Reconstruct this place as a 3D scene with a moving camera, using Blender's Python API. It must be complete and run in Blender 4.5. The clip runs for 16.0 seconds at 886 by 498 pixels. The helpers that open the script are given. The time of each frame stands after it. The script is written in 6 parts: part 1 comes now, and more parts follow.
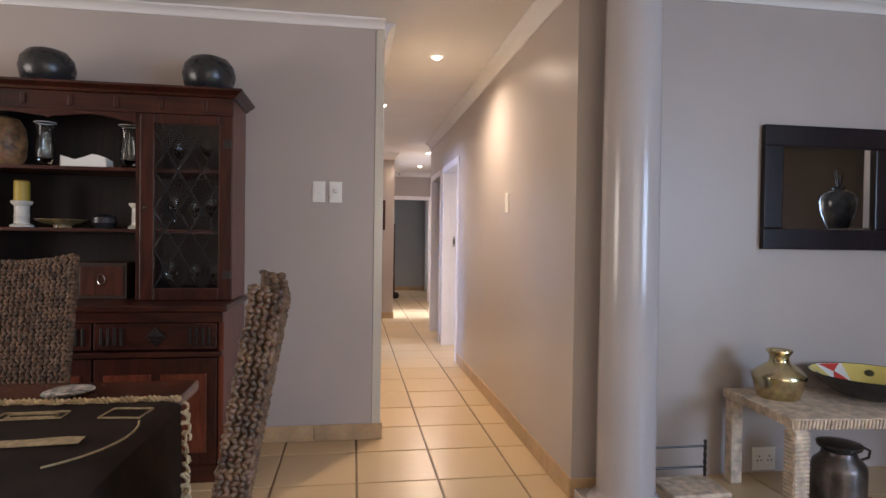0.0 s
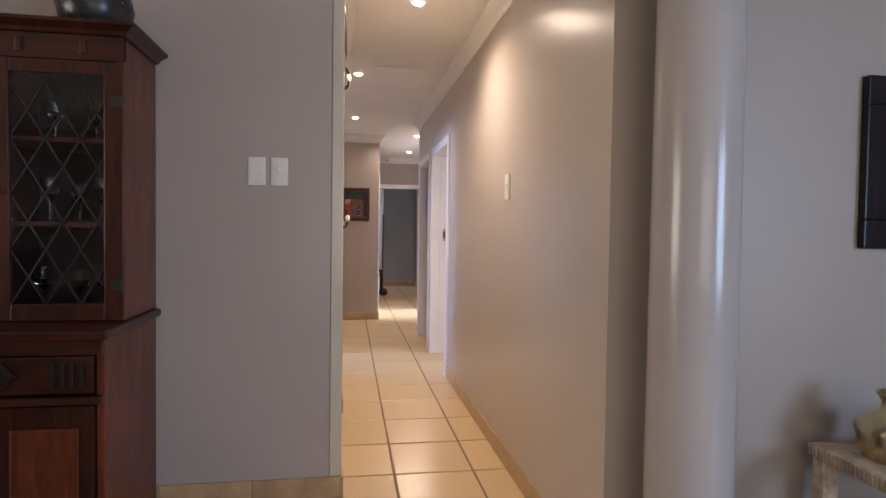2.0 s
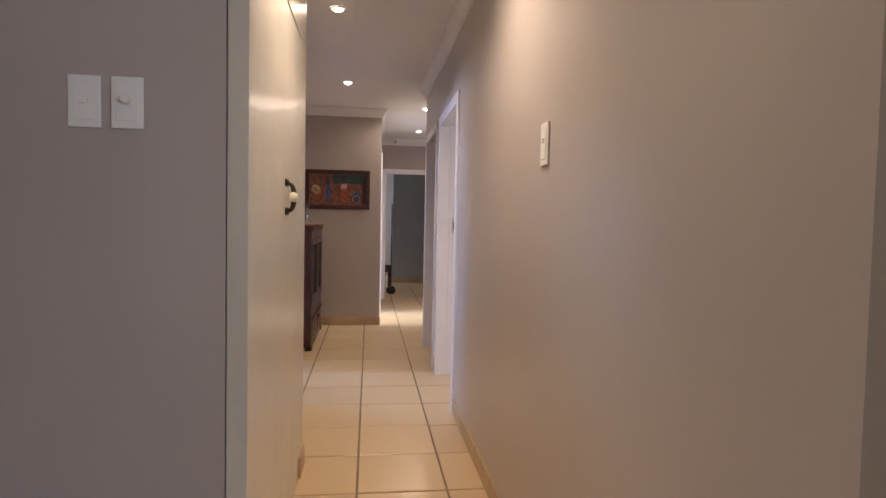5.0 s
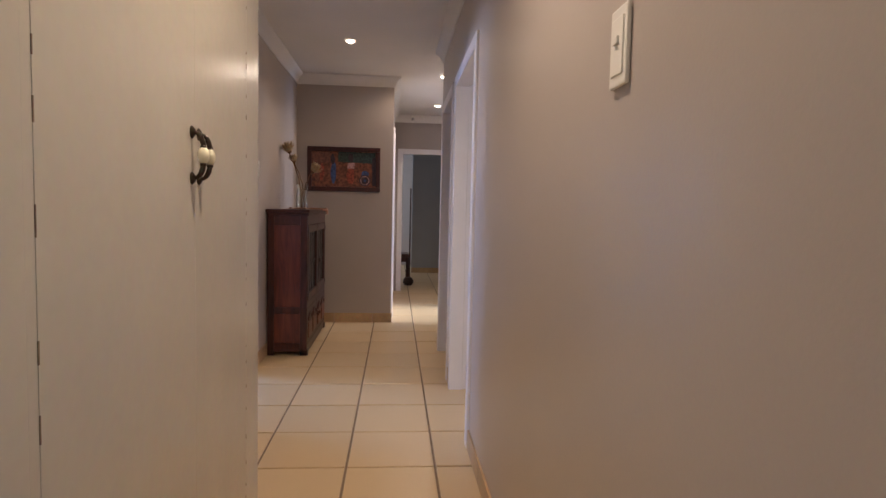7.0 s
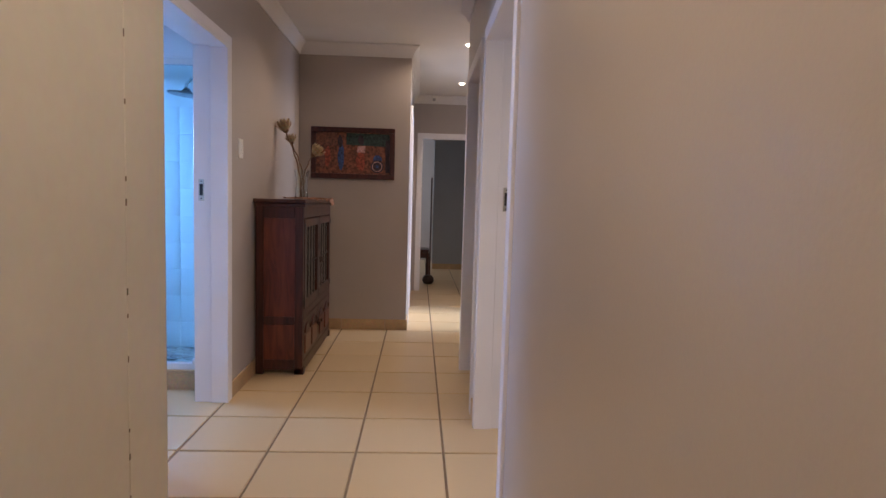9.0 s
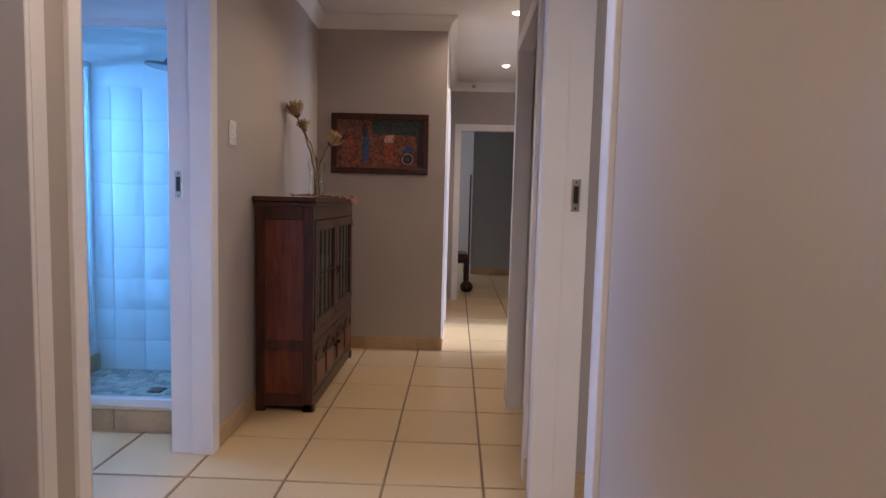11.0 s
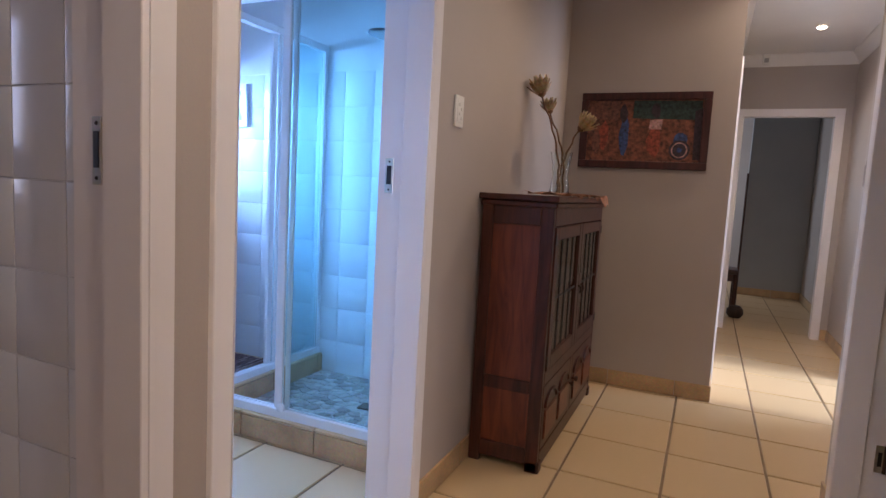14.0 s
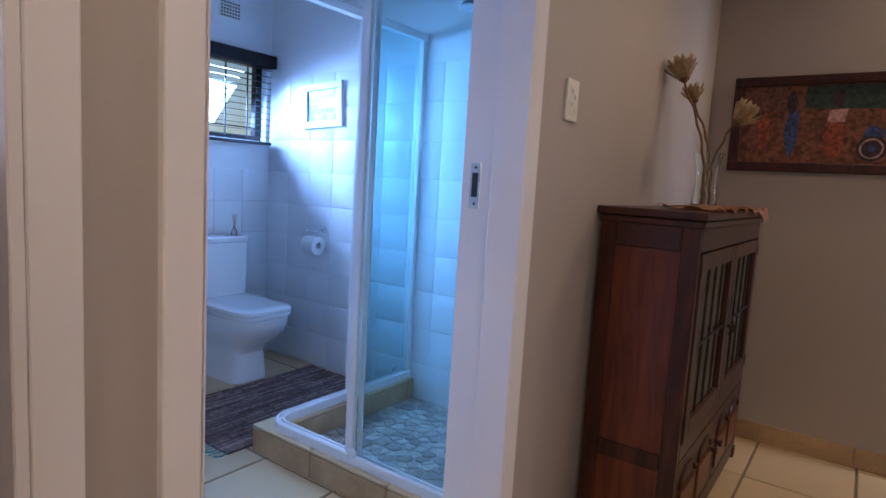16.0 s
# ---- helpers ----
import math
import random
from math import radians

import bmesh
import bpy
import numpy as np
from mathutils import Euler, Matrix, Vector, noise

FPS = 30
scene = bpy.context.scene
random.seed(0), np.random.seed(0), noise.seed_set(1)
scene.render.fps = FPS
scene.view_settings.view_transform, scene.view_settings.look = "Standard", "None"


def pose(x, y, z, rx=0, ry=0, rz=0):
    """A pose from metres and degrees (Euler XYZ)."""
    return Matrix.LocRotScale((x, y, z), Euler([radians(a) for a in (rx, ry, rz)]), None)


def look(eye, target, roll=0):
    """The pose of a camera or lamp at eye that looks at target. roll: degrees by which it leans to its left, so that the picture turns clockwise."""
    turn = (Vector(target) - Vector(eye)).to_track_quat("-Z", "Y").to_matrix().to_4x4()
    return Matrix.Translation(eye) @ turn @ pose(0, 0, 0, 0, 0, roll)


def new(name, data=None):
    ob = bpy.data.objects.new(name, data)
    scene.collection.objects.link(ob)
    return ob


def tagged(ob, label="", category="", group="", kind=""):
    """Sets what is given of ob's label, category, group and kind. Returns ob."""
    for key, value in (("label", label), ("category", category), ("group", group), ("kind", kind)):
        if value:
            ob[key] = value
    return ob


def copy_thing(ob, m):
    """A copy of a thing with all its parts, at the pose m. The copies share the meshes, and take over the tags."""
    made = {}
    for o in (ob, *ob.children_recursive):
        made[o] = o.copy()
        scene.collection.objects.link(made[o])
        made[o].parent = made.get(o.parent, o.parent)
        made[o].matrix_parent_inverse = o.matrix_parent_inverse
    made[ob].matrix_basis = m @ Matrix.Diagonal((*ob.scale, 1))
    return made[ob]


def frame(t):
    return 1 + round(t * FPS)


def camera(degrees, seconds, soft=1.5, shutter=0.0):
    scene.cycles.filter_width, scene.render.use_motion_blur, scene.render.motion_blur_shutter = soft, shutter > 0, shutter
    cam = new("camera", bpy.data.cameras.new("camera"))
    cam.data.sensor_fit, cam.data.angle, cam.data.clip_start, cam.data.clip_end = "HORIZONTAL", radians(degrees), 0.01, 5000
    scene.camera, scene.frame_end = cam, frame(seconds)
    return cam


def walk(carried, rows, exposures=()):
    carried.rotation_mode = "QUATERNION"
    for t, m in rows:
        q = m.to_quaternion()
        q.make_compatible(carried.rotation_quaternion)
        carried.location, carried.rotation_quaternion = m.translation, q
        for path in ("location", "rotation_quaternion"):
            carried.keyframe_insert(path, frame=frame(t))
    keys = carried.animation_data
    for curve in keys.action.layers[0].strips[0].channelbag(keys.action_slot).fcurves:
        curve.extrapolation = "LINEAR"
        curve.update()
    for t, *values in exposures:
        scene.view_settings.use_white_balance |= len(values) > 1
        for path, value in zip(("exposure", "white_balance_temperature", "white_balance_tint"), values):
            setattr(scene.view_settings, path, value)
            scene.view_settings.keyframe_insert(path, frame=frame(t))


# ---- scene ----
cam = camera(74.1, 16.0)
PATH = [
    (0, (0.167, -0.297, 1.22), (0.47, 1.679, 1.188), 0.8),
    (0.5, (0.205, -0.063, 1.221), (0.516, 1.912, 1.181), 0.8),
    (1, (0.241, 0.136, 1.222), (0.557, 2.11, 1.17), 0.8),
    (1.5, (0.302, 0.352, 1.223), (0.623, 2.325, 1.167), 0.7),
    (2, (0.368, 0.553, 1.24), (0.686, 2.526, 1.178), 0.8),
    (2.5, (0.416, 0.751, 1.23), (0.729, 2.725, 1.165), 0.8),
    (3, (0.47, 0.987, 1.238), (0.775, 2.962, 1.165), 0.8),
    (5.5, (0.695, 1.948, 1.216), (0.931, 3.932, 1.116), 1.2),
    (6, (0.752, 2.163, 1.223), (0.972, 4.147, 1.104), 1.2),
    (6.5, (0.796, 2.371, 1.207), (0.994, 4.357, 1.084), 1.3),
    (7, (0.815, 2.572, 1.189), (0.978, 4.561, 1.057), 1.3),
    (7.5, (0.815, 2.8, 1.166), (0.957, 4.79, 1.03), 1.4),
    (8, (0.83, 2.996, 1.158), (0.961, 4.987, 1.014), 1.5),
    (8.5, (0.872, 3.2, 1.183), (0.983, 5.191, 1.023), 1.6),
    (11, (0.878, 4.195, 1.169), (0.835, 6.188, 1.004), 1.5),
    (11.5, (0.88, 4.365, 1.162), (0.785, 6.356, 0.996), 1.6),
    (12, (0.858, 4.493, 1.157), (0.648, 6.475, 0.986), 1.8),
    (12.5, (0.825, 4.638, 1.157), (0.479, 6.6, 0.979), 2.0),
    (13, (0.773, 4.748, 1.161), (0.28, 6.678, 0.979), 2.4),
    (13.5, (0.714, 4.831, 1.152), (0.049, 6.708, 0.962), 2.6),
    (14, (0.681, 4.947, 1.171), (-0.129, 6.764, 0.969), 3.1),
    (14.5, (0.669, 5.082, 1.187), (-0.24, 6.851, 0.977), 3.2),
    (15, (0.64, 5.186, 1.19), (-0.37, 6.899, 0.977), 3.3),
    (15.5, (0.59, 5.299, 1.199), (-0.506, 6.958, 0.98), 3.3),
    (16, (0.518, 5.416, 1.212), (-0.64, 7.031, 0.986), 3.4),
]
walk(cam, [(t, look(eye, target, roll)) for t, eye, target, roll in PATH],
     exposures=[(0, 0.40), (1.5, 0.28), (3, 0.08), (5.5, -0.18), (7, -0.44), (8.5, -0.46), (11, -0.56), (13, -0.42), (14.5, -0.36), (16, -0.68)])

# ---- world, sun and large lights ----
world = bpy.data.worlds.new("world")
scene.world = world
world.use_nodes = True
wn = world.node_tree
sky = wn.nodes.new("ShaderNodeTexSky")
sky.sky_type, sky.sun_disc = "NISHITA", False
sky.sun_elevation, sky.sun_rotation = radians(25), radians(90)
wn.links.new(sky.outputs["Color"], wn.nodes["Background"].inputs["Color"])
wn.nodes["Background"].inputs["Strength"].default_value = 0.12
sun = new("sun", bpy.data.lights.new("sun", "SUN"))
sun.data.energy, sun.data.angle, sun.data.color = 3.0, radians(1.0), (1.0, 0.96, 0.90)
sun.matrix_world = look((0, 0, 0), (-0.906, 0.0, -0.423))


def window_lamp(name, eye, target, w, h, watts, color):
    """Daylight that stands in a window's opening; the added fills use it too."""
    lamp = new(name, bpy.data.lights.new(name, "AREA"))
    lamp.data.shape, lamp.data.size, lamp.data.size_y = "RECTANGLE", w, h
    lamp.data.energy, lamp.data.color = watts, color
    lamp.matrix_world = look(eye, target)
    return lamp


window_lamp("daylight_dining_east", (4.24, -2.1, 1.45), (1.0, 1.6, 1.2), 2.0, 1.5, 112, (0.50, 0.68, 1.0))
window_lamp("daylight_dining_south", (1.0, -3.42, 1.45), (0.6, 0, 1.2), 2.7, 1.5, 26, (1.0, 0.85, 0.72))
# added fill from an unseen west opening, lifts the corridor's right wall
window_lamp("fill_dining_west", (-3.98, 1.3, 1.45), (1.2, 3.0, 1.3), 1.8, 1.4, 43, (1.0, 0.88, 0.82))
window_lamp("daylight_bathroom", (-2.95, 7.28, 1.67), (-1.75, 7.2, 0.20), 0.90, 0.48, 270, (0.24, 0.46, 1.0)).data.spread = radians(150)
window_lamp("daylight_room_b", (-2.9, 5.22, 1.6), (0, 5.22, 1.2), 0.62, 0.78, 7, (0.60, 0.62, 1.0))
# added fill from an unseen opening, brightens the bedroom wall and door jambs
window_lamp("fill_bedroom", (3.84, 4.8, 1.5), (1.2, 5.6, 1.0), 0.9, 1.1, 32, (0.85, 0.87, 1.0))
window_lamp("daylight_side_room", (3.70, 9.2, 1.5), (1.2, 9.2, 0.3), 1.3, 1.3, 210, (0.50, 0.66, 1.0))
window_lamp("daylight_end_room", (-0.86, 14.4, 1.5), (0.9, 14.9, 1.2), 1.0, 1.2, 50, (0.70, 0.80, 1.0))


# ---- materials ----
def mat(name, color, rough=0.5, metal=0.0, spread=0.06, scale=6.0, bump=0.0, fine=90.0, spec=0.5, coat=0.0, island=0.0, stretch=(1, 1, 1), second=None):
    """A surface with coarse stains and fine grain: colour varies by spread, relief by bump."""
    m = bpy.data.materials.new(name)
    m.use_nodes = True
    nt = m.node_tree
    b = nt.nodes["Principled BSDF"]
    b.inputs["Metallic"].default_value = metal
    b.inputs["Specular IOR Level"].default_value = spec
    b.inputs["Coat Weight"].default_value = coat
    b.inputs["Coat Roughness"].default_value = 0.15
    tc = nt.nodes.new("ShaderNodeTexCoord")
    mp = nt.nodes.new("ShaderNodeMapping")
    mp.inputs["Scale"].default_value = stretch
    nt.links.new(tc.outputs["Object"], mp.inputs["Vector"])
    n1 = nt.nodes.new("ShaderNodeTexNoise")
    n1.inputs["Scale"].default_value, n1.inputs["Detail"].default_value = scale, 5
    n2 = nt.nodes.new("ShaderNodeTexNoise")
    n2.inputs["Scale"].default_value, n2.inputs["Detail"].default_value = fine, 3
    for n in (n1, n2):
        nt.links.new(mp.outputs["Vector"], n.inputs["Vector"])
    ramp = nt.nodes.new("ShaderNodeValToRGB")
    lo = [c * (1 - spread * 1.6) for c in color]
    hi = list(second) if second else [min(1, c * (1 + spread * 1.6)) for c in color]
    ramp.color_ramp.elements[0].position, ramp.color_ramp.elements[1].position = 0.3, 0.7
    ramp.color_ramp.elements[0].color, ramp.color_ramp.elements[1].color = (*lo, 1), (*hi, 1)
    nt.links.new(n1.outputs["Fac"], ramp.inputs["Fac"])
    mixn = nt.nodes.new("ShaderNodeMix")
    mixn.data_type, mixn.blend_type = "RGBA", "OVERLAY"
    mixn.inputs["Factor"].default_value = min(0.5, spread * 2.5)
    nt.links.new(ramp.outputs["Color"], mixn.inputs["A"])
    nt.links.new(n2.outputs["Color"], mixn.inputs["B"])
    hs = nt.nodes.new("ShaderNodeHueSaturation")
    nt.links.new(mixn.outputs["Result"], hs.inputs["Color"])
    if island:
        oi = nt.nodes.new("ShaderNodeObjectInfo")
        mr = nt.nodes.new("ShaderNodeMapRange")
        mr.inputs["To Min"].default_value, mr.inputs["To Max"].default_value = 1 - island, 1 + island
        nt.links.new(oi.outputs["Random"], mr.inputs["Value"])
        nt.links.new(mr.outputs["Result"], hs.inputs["Value"])
        shift = nt.nodes.new("ShaderNodeVectorMath")   # no two pieces share a stain
        shift.operation = "MULTIPLY_ADD"
        shift.inputs[1].default_value = (37.0, 23.0, 11.0)
        nt.links.new(oi.outputs["Random"], shift.inputs[0])
        nt.links.new(mp.outputs["Vector"], shift.inputs[2])
        for n in (n1, n2):
            nt.links.new(shift.outputs["Vector"], n.inputs["Vector"])
    nt.links.new(hs.outputs["Color"], b.inputs["Base Color"])
    rr = nt.nodes.new("ShaderNodeMapRange")
    rr.inputs["To Min"].default_value, rr.inputs["To Max"].default_value = max(0.02, rough - min(0.1, 0.6 * spread)), min(1, rough + min(0.1, 0.7 * spread))
    nt.links.new(n1.outputs["Fac"], rr.inputs["Value"])
    nt.links.new(rr.outputs["Result"], b.inputs["Roughness"])
    if bump:
        bp = nt.nodes.new("ShaderNodeBump")
        bp.inputs["Strength"].default_value, bp.inputs["Distance"].default_value = bump, 0.004
        nt.links.new(n2.outputs["Fac"], bp.inputs["Height"])
        nt.links.new(bp.outputs["Normal"], b.inputs["Normal"])
    return m


def wood(name, dark, light, rough=0.4, bands=9.0, axis="Z", coat=0.18):
    """Stained wood with grain along one axis."""
    m = bpy.data.materials.new(name)
    m.use_nodes = True
    nt = m.node_tree
    b = nt.nodes["Principled BSDF"]
    b.inputs["Specular IOR Level"].default_value = 0.32
    b.inputs["Coat Weight"].default_value = coat
    b.inputs["Coat Roughness"].default_value = 0.25
    tc = nt.nodes.new("ShaderNodeTexCoord")
    mp = nt.nodes.new("ShaderNodeMapping")
    k = {"X": (0.12, 1, 1), "Y": (1, 0.12, 1), "Z": (1, 1, 0.12)}[axis]
    mp.inputs["Scale"].default_value = k
    nt.links.new(tc.outputs["Object"], mp.inputs["Vector"])
    n1 = nt.nodes.new("ShaderNodeTexNoise")
    n1.inputs["Scale"].default_value, n1.inputs["Detail"].default_value, n1.inputs["Distortion"].default_value = bands * 3, 8, 1.2
    n2 = nt.nodes.new("ShaderNodeTexNoise")
    n2.inputs["Scale"].default_value, n2.inputs["Detail"].default_value = 3.0, 3
    nt.links.new(mp.outputs["Vector"], n1.inputs["Vector"])
    nt.links.new(tc.outputs["Object"], n2.inputs["Vector"])
    ramp = nt.nodes.new("ShaderNodeValToRGB")
    ramp.color_ramp.elements[0].position, ramp.color_ramp.elements[1].position = 0.32, 0.72
    ramp.color_ramp.elements[0].color, ramp.color_ramp.elements[1].color = (*dark, 1), (*light, 1)
    nt.links.new(n1.outputs["Fac"], ramp.inputs["Fac"])
    mr = nt.nodes.new("ShaderNodeMapRange")
    mr.inputs["To Min"].default_value, mr.inputs["To Max"].default_value = 0.6, 1.35
    nt.links.new(n2.outputs["Fac"], mr.inputs["Value"])
    hs = nt.nodes.new("ShaderNodeHueSaturation")
    nt.links.new(ramp.outputs["Color"], hs.inputs["Color"])
    nt.links.new(mr.outputs["Result"], hs.inputs["Value"])
    nt.links.new(hs.outputs["Color"], b.inputs["Base Color"])
    b.inputs["Roughness"].default_value = rough
    bp = nt.nodes.new("ShaderNodeBump")
    bp.inputs["Strength"].default_value, bp.inputs["Distance"].default_value = 0.25, 0.002
    nt.links.new(n1.outputs["Fac"], bp.inputs["Height"])
    nt.links.new(bp.outputs["Normal"], b.inputs["Normal"])
    return m


def glass(name, tint=(1, 1, 1), rough=0.0, ior=1.45):
    m = bpy.data.materials.new(name)
    m.use_nodes = True
    b = m.node_tree.nodes["Principled BSDF"]
    b.inputs["Base Color"].default_value = (*tint, 1)
    b.inputs["Transmission Weight"].default_value = 1
    b.inputs["Roughness"].default_value, b.inputs["IOR"].default_value = rough, ior
    return m


def glow(name, color, strength):
    m = bpy.data.materials.new(name)
    m.use_nodes = True
    b = m.node_tree.nodes["Principled BSDF"]
    b.inputs["Emission Color"].default_value = (*color, 1)
    b.inputs["Emission Strength"].default_value = strength
    return m


WALL = mat("taupe_wall_paint", (0.43, 0.375, 0.340), 0.42, spread=0.02, scale=2.5, bump=0.06, fine=160)
WALL_SATIN = mat("taupe_satin_paint", (0.45, 0.395, 0.358), 0.28, spread=0.02, scale=2.0, bump=0.05, fine=140)
WALL_BLUE = mat("grey_wall_paint", (0.36, 0.37, 0.39), 0.5, spread=0.03, scale=2.0, bump=0.05)
CEIL = mat("ceiling_paint", (0.76, 0.735, 0.71), 0.7, spread=0.02, scale=2.0, bump=0.04)
WHITE = mat("white_enamel_paint", (0.79, 0.755, 0.765), 0.28, spread=0.015, scale=4, bump=0.04, fine=60)
COLUMN = mat("column_enamel", (0.43, 0.40, 0.395), 0.17, spread=0.015, scale=3, bump=0.03, fine=50)
CREAM = mat("cream_enamel_paint", (0.60, 0.56, 0.47), 0.24, spread=0.03, scale=3, bump=0.05, fine=40)
TILE = mat("beige_floor_tile", (0.60, 0.430, 0.240), 0.28, spread=0.006, scale=3, bump=0.02, fine=120, island=0.06)
GROUT = mat("brown_grout", (0.25, 0.175, 0.115), 0.9, spread=0.12, scale=12, bump=0.3)
SKIRT = mat("tile_skirting", (0.48, 0.320, 0.175), 0.36, spread=0.12, scale=7, bump=0.06, island=0.08)
BATH_TILE = mat("white_wall_tile", (0.80, 0.81, 0.83), 0.18, spread=0.02, scale=3, island=0.02)
BATH_GROUT = mat("pale_grout", (0.70, 0.70, 0.70), 0.8, spread=0.05)
OAK = wood("dark_oak", (0.026, 0.0070, 0.0040), (0.085, 0.021, 0.011), 0.38)
OAK_X = wood("dark_oak_across", (0.026, 0.0070, 0.0040), (0.085, 0.021, 0.011), 0.38, axis="X")
OAK_RED = wood("red_oak_panel", (0.075, 0.017, 0.008), (0.175, 0.040, 0.018), 0.34)
# deep tone holds the shade inside the glazed cabinet; plain dark wood elsewhere
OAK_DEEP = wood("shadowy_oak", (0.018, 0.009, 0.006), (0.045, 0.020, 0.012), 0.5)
DRESSER = wood("smoked_oak", (0.017, 0.0042, 0.0028), (0.064, 0.0140, 0.0078), 0.36)
DRESSER_X = wood("smoked_oak_across", (0.017, 0.0042, 0.0028), (0.064, 0.0140, 0.0078), 0.36, axis="X")
# same smoked oak with the shade of recesses and carving in its colour
DRESSER_SHADE = wood("smoked_oak_shaded", (0.007, 0.0040, 0.0038), (0.018, 0.009, 0.008), 0.5, coat=0.05)
BLACKWOOD = wood("black_stained_wood", (0.008, 0.005, 0.006), (0.020, 0.012, 0.014), 0.28, coat=0.0)
DARKMETAL = mat("dark_bronze", (0.06, 0.045, 0.035), 0.4, 0.9, spread=0.2)
BLACK = mat("black_plastic", (0.015, 0.014, 0.014), 0.4, spread=0.1)
CHROME = mat("chrome", (0.75, 0.75, 0.76), 0.15, 1.0, spread=0.03)
STEEL = mat("zinc_plate", (0.55, 0.52, 0.46), 0.3, 0.9, spread=0.1, scale=30)
BRASS = mat("polished_brass", (0.62, 0.53, 0.32), 0.18, 1.0, spread=0.12, scale=14, bump=0.04, fine=25)
PLASTIC = mat("white_plastic", (0.78, 0.76, 0.71), 0.3, spread=0.01)
CERAMIC = mat("white_ceramic", (0.82, 0.83, 0.84), 0.08, spread=0.01, coat=0.3)
ALU = mat("white_aluminium", (0.80, 0.81, 0.82), 0.25, spread=0.01)
MIRROR = mat("mirror_silver", (0.86, 0.87, 0.88), 0.015, 1.0, spread=0.0)
MIRROR.node_tree.nodes["Principled BSDF"].inputs["Roughness"].default_value = 0.01
GLASS = glass("clear_glass", (0.93, 0.97, 0.97))

LAMP_WATTS = 70
IVORY = mat("ivory_ceramic", (0.76, 0.72, 0.56), 0.15, spread=0.03, coat=0.4)
DARKCHIP = mat("bare_dark_wood", (0.17, 0.125, 0.09), 0.8, spread=0.2)
GREYPL = mat("grey_plastic", (0.35, 0.34, 0.33), 0.35, spread=0.03)
RUNNER = mat("brown_runner_cloth", (0.40, 0.20, 0.12), 0.9, spread=0.25, scale=30, bump=0.5, fine=300)
STEM = mat("dry_stem", (0.16, 0.085, 0.04), 0.8, spread=0.2, scale=40, bump=0.3)
BRACT = mat("dry_bract", (0.58, 0.40, 0.22), 0.5, spread=0.22, scale=30, bump=0.2, second=(0.80, 0.63, 0.42))
MAROON = wood("maroon_frame", (0.030, 0.007, 0.007), (0.080, 0.018, 0.016), 0.45)
ART = mat("bead_orange", (0.17, 0.045, 0.024), 0.55, spread=0.5, scale=45, bump=0.6, fine=260, second=(0.30, 0.10, 0.055))
ARTBLUE = mat("bead_blue", (0.03, 0.06, 0.17), 0.5, spread=0.5, scale=60, bump=0.6, fine=260)
ARTGREEN = mat("bead_green", (0.020, 0.042, 0.038), 0.5, spread=0.5, scale=60, bump=0.6, fine=260)
ARTRED = mat("bead_red", (0.28, 0.055, 0.03), 0.5, spread=0.4, scale=60, bump=0.6, fine=260)
ARTBROWN = mat("bead_brown", (0.16, 0.06, 0.04), 0.5, spread=0.4, scale=60, bump=0.6, fine=260)
ARTDARK = mat("bead_black", (0.035, 0.02, 0.03), 0.5, spread=0.4, scale=60, bump=0.6, fine=260)
ARTPINK = mat("bead_pink", (0.45, 0.25, 0.23), 0.5, spread=0.4, scale=60, bump=0.6, fine=260)
BATH_PAINT = mat("white_wall_paint", (0.80, 0.80, 0.80), 0.5, spread=0.02, scale=3, bump=0.04)
PAPER = mat("tissue_paper", (0.82, 0.82, 0.82), 0.9, spread=0.03, scale=40, bump=0.2)
PRINT = mat("turquoise_print", (0.20, 0.52, 0.58), 0.25, spread=0.3, scale=14, second=(0.55, 0.78, 0.80))
PRINT_DARK = mat("print_sea", (0.10, 0.36, 0.44), 0.3, spread=0.4, scale=40, second=(0.35, 0.62, 0.66))
PRINT_PALE = mat("print_foam", (0.70, 0.82, 0.82), 0.3, spread=0.2, scale=40)
RUG_A = mat("rag_brown", (0.12, 0.070, 0.060), 0.95, spread=0.35, scale=50, bump=0.8, fine=220)
RUG_B = mat("rag_umber", (0.19, 0.115, 0.10), 0.95, spread=0.35, scale=50, bump=0.8, fine=220)
RUG_C = mat("rag_greyish", (0.31, 0.22, 0.20), 0.95, spread=0.35, scale=50, bump=0.8, fine=220)
TEAL = mat("turquoise_yarn", (0.06, 0.36, 0.42), 0.9, spread=0.2)
SHOWER_GLASS = glass("shower_glass", (0.77, 0.95, 0.98), 0.0, 1.45)
DARKPANE = glass("cabinet_pane", (0.80, 0.84, 0.88), 0.03)
DARKCHROME = mat("dark_chrome", (0.16, 0.17, 0.18), 0.25, 1.0, spread=0.05)
PEBBLE = mat("grey_pebble", (0.36, 0.33, 0.30), 0.4, spread=0.18, scale=30, bump=0.2, island=0.45)
PEBBLE_GROUT = mat("grey_mosaic_grout", (0.50, 0.48, 0.45), 0.85, spread=0.1, scale=20, bump=0.2)
BLACKCLAY = mat("burnished_black_clay", (0.022, 0.022, 0.024), 0.28, spread=0.2, scale=9, bump=0.08, fine=30)
GOURD = mat("carved_gourd", (0.22, 0.095, 0.035), 0.5, spread=0.55, scale=18, bump=0.3, fine=60, second=(0.34, 0.18, 0.08))
HOLDER = mat("glazed_white", (0.60, 0.58, 0.53), 0.3, spread=0.08, scale=20)
WAX = mat("mustard_wax", (0.42, 0.30, 0.05), 0.5, spread=0.05)
DISH = mat("brown_glaze", (0.24, 0.18, 0.09), 0.2, spread=0.4, scale=25, coat=0.4)
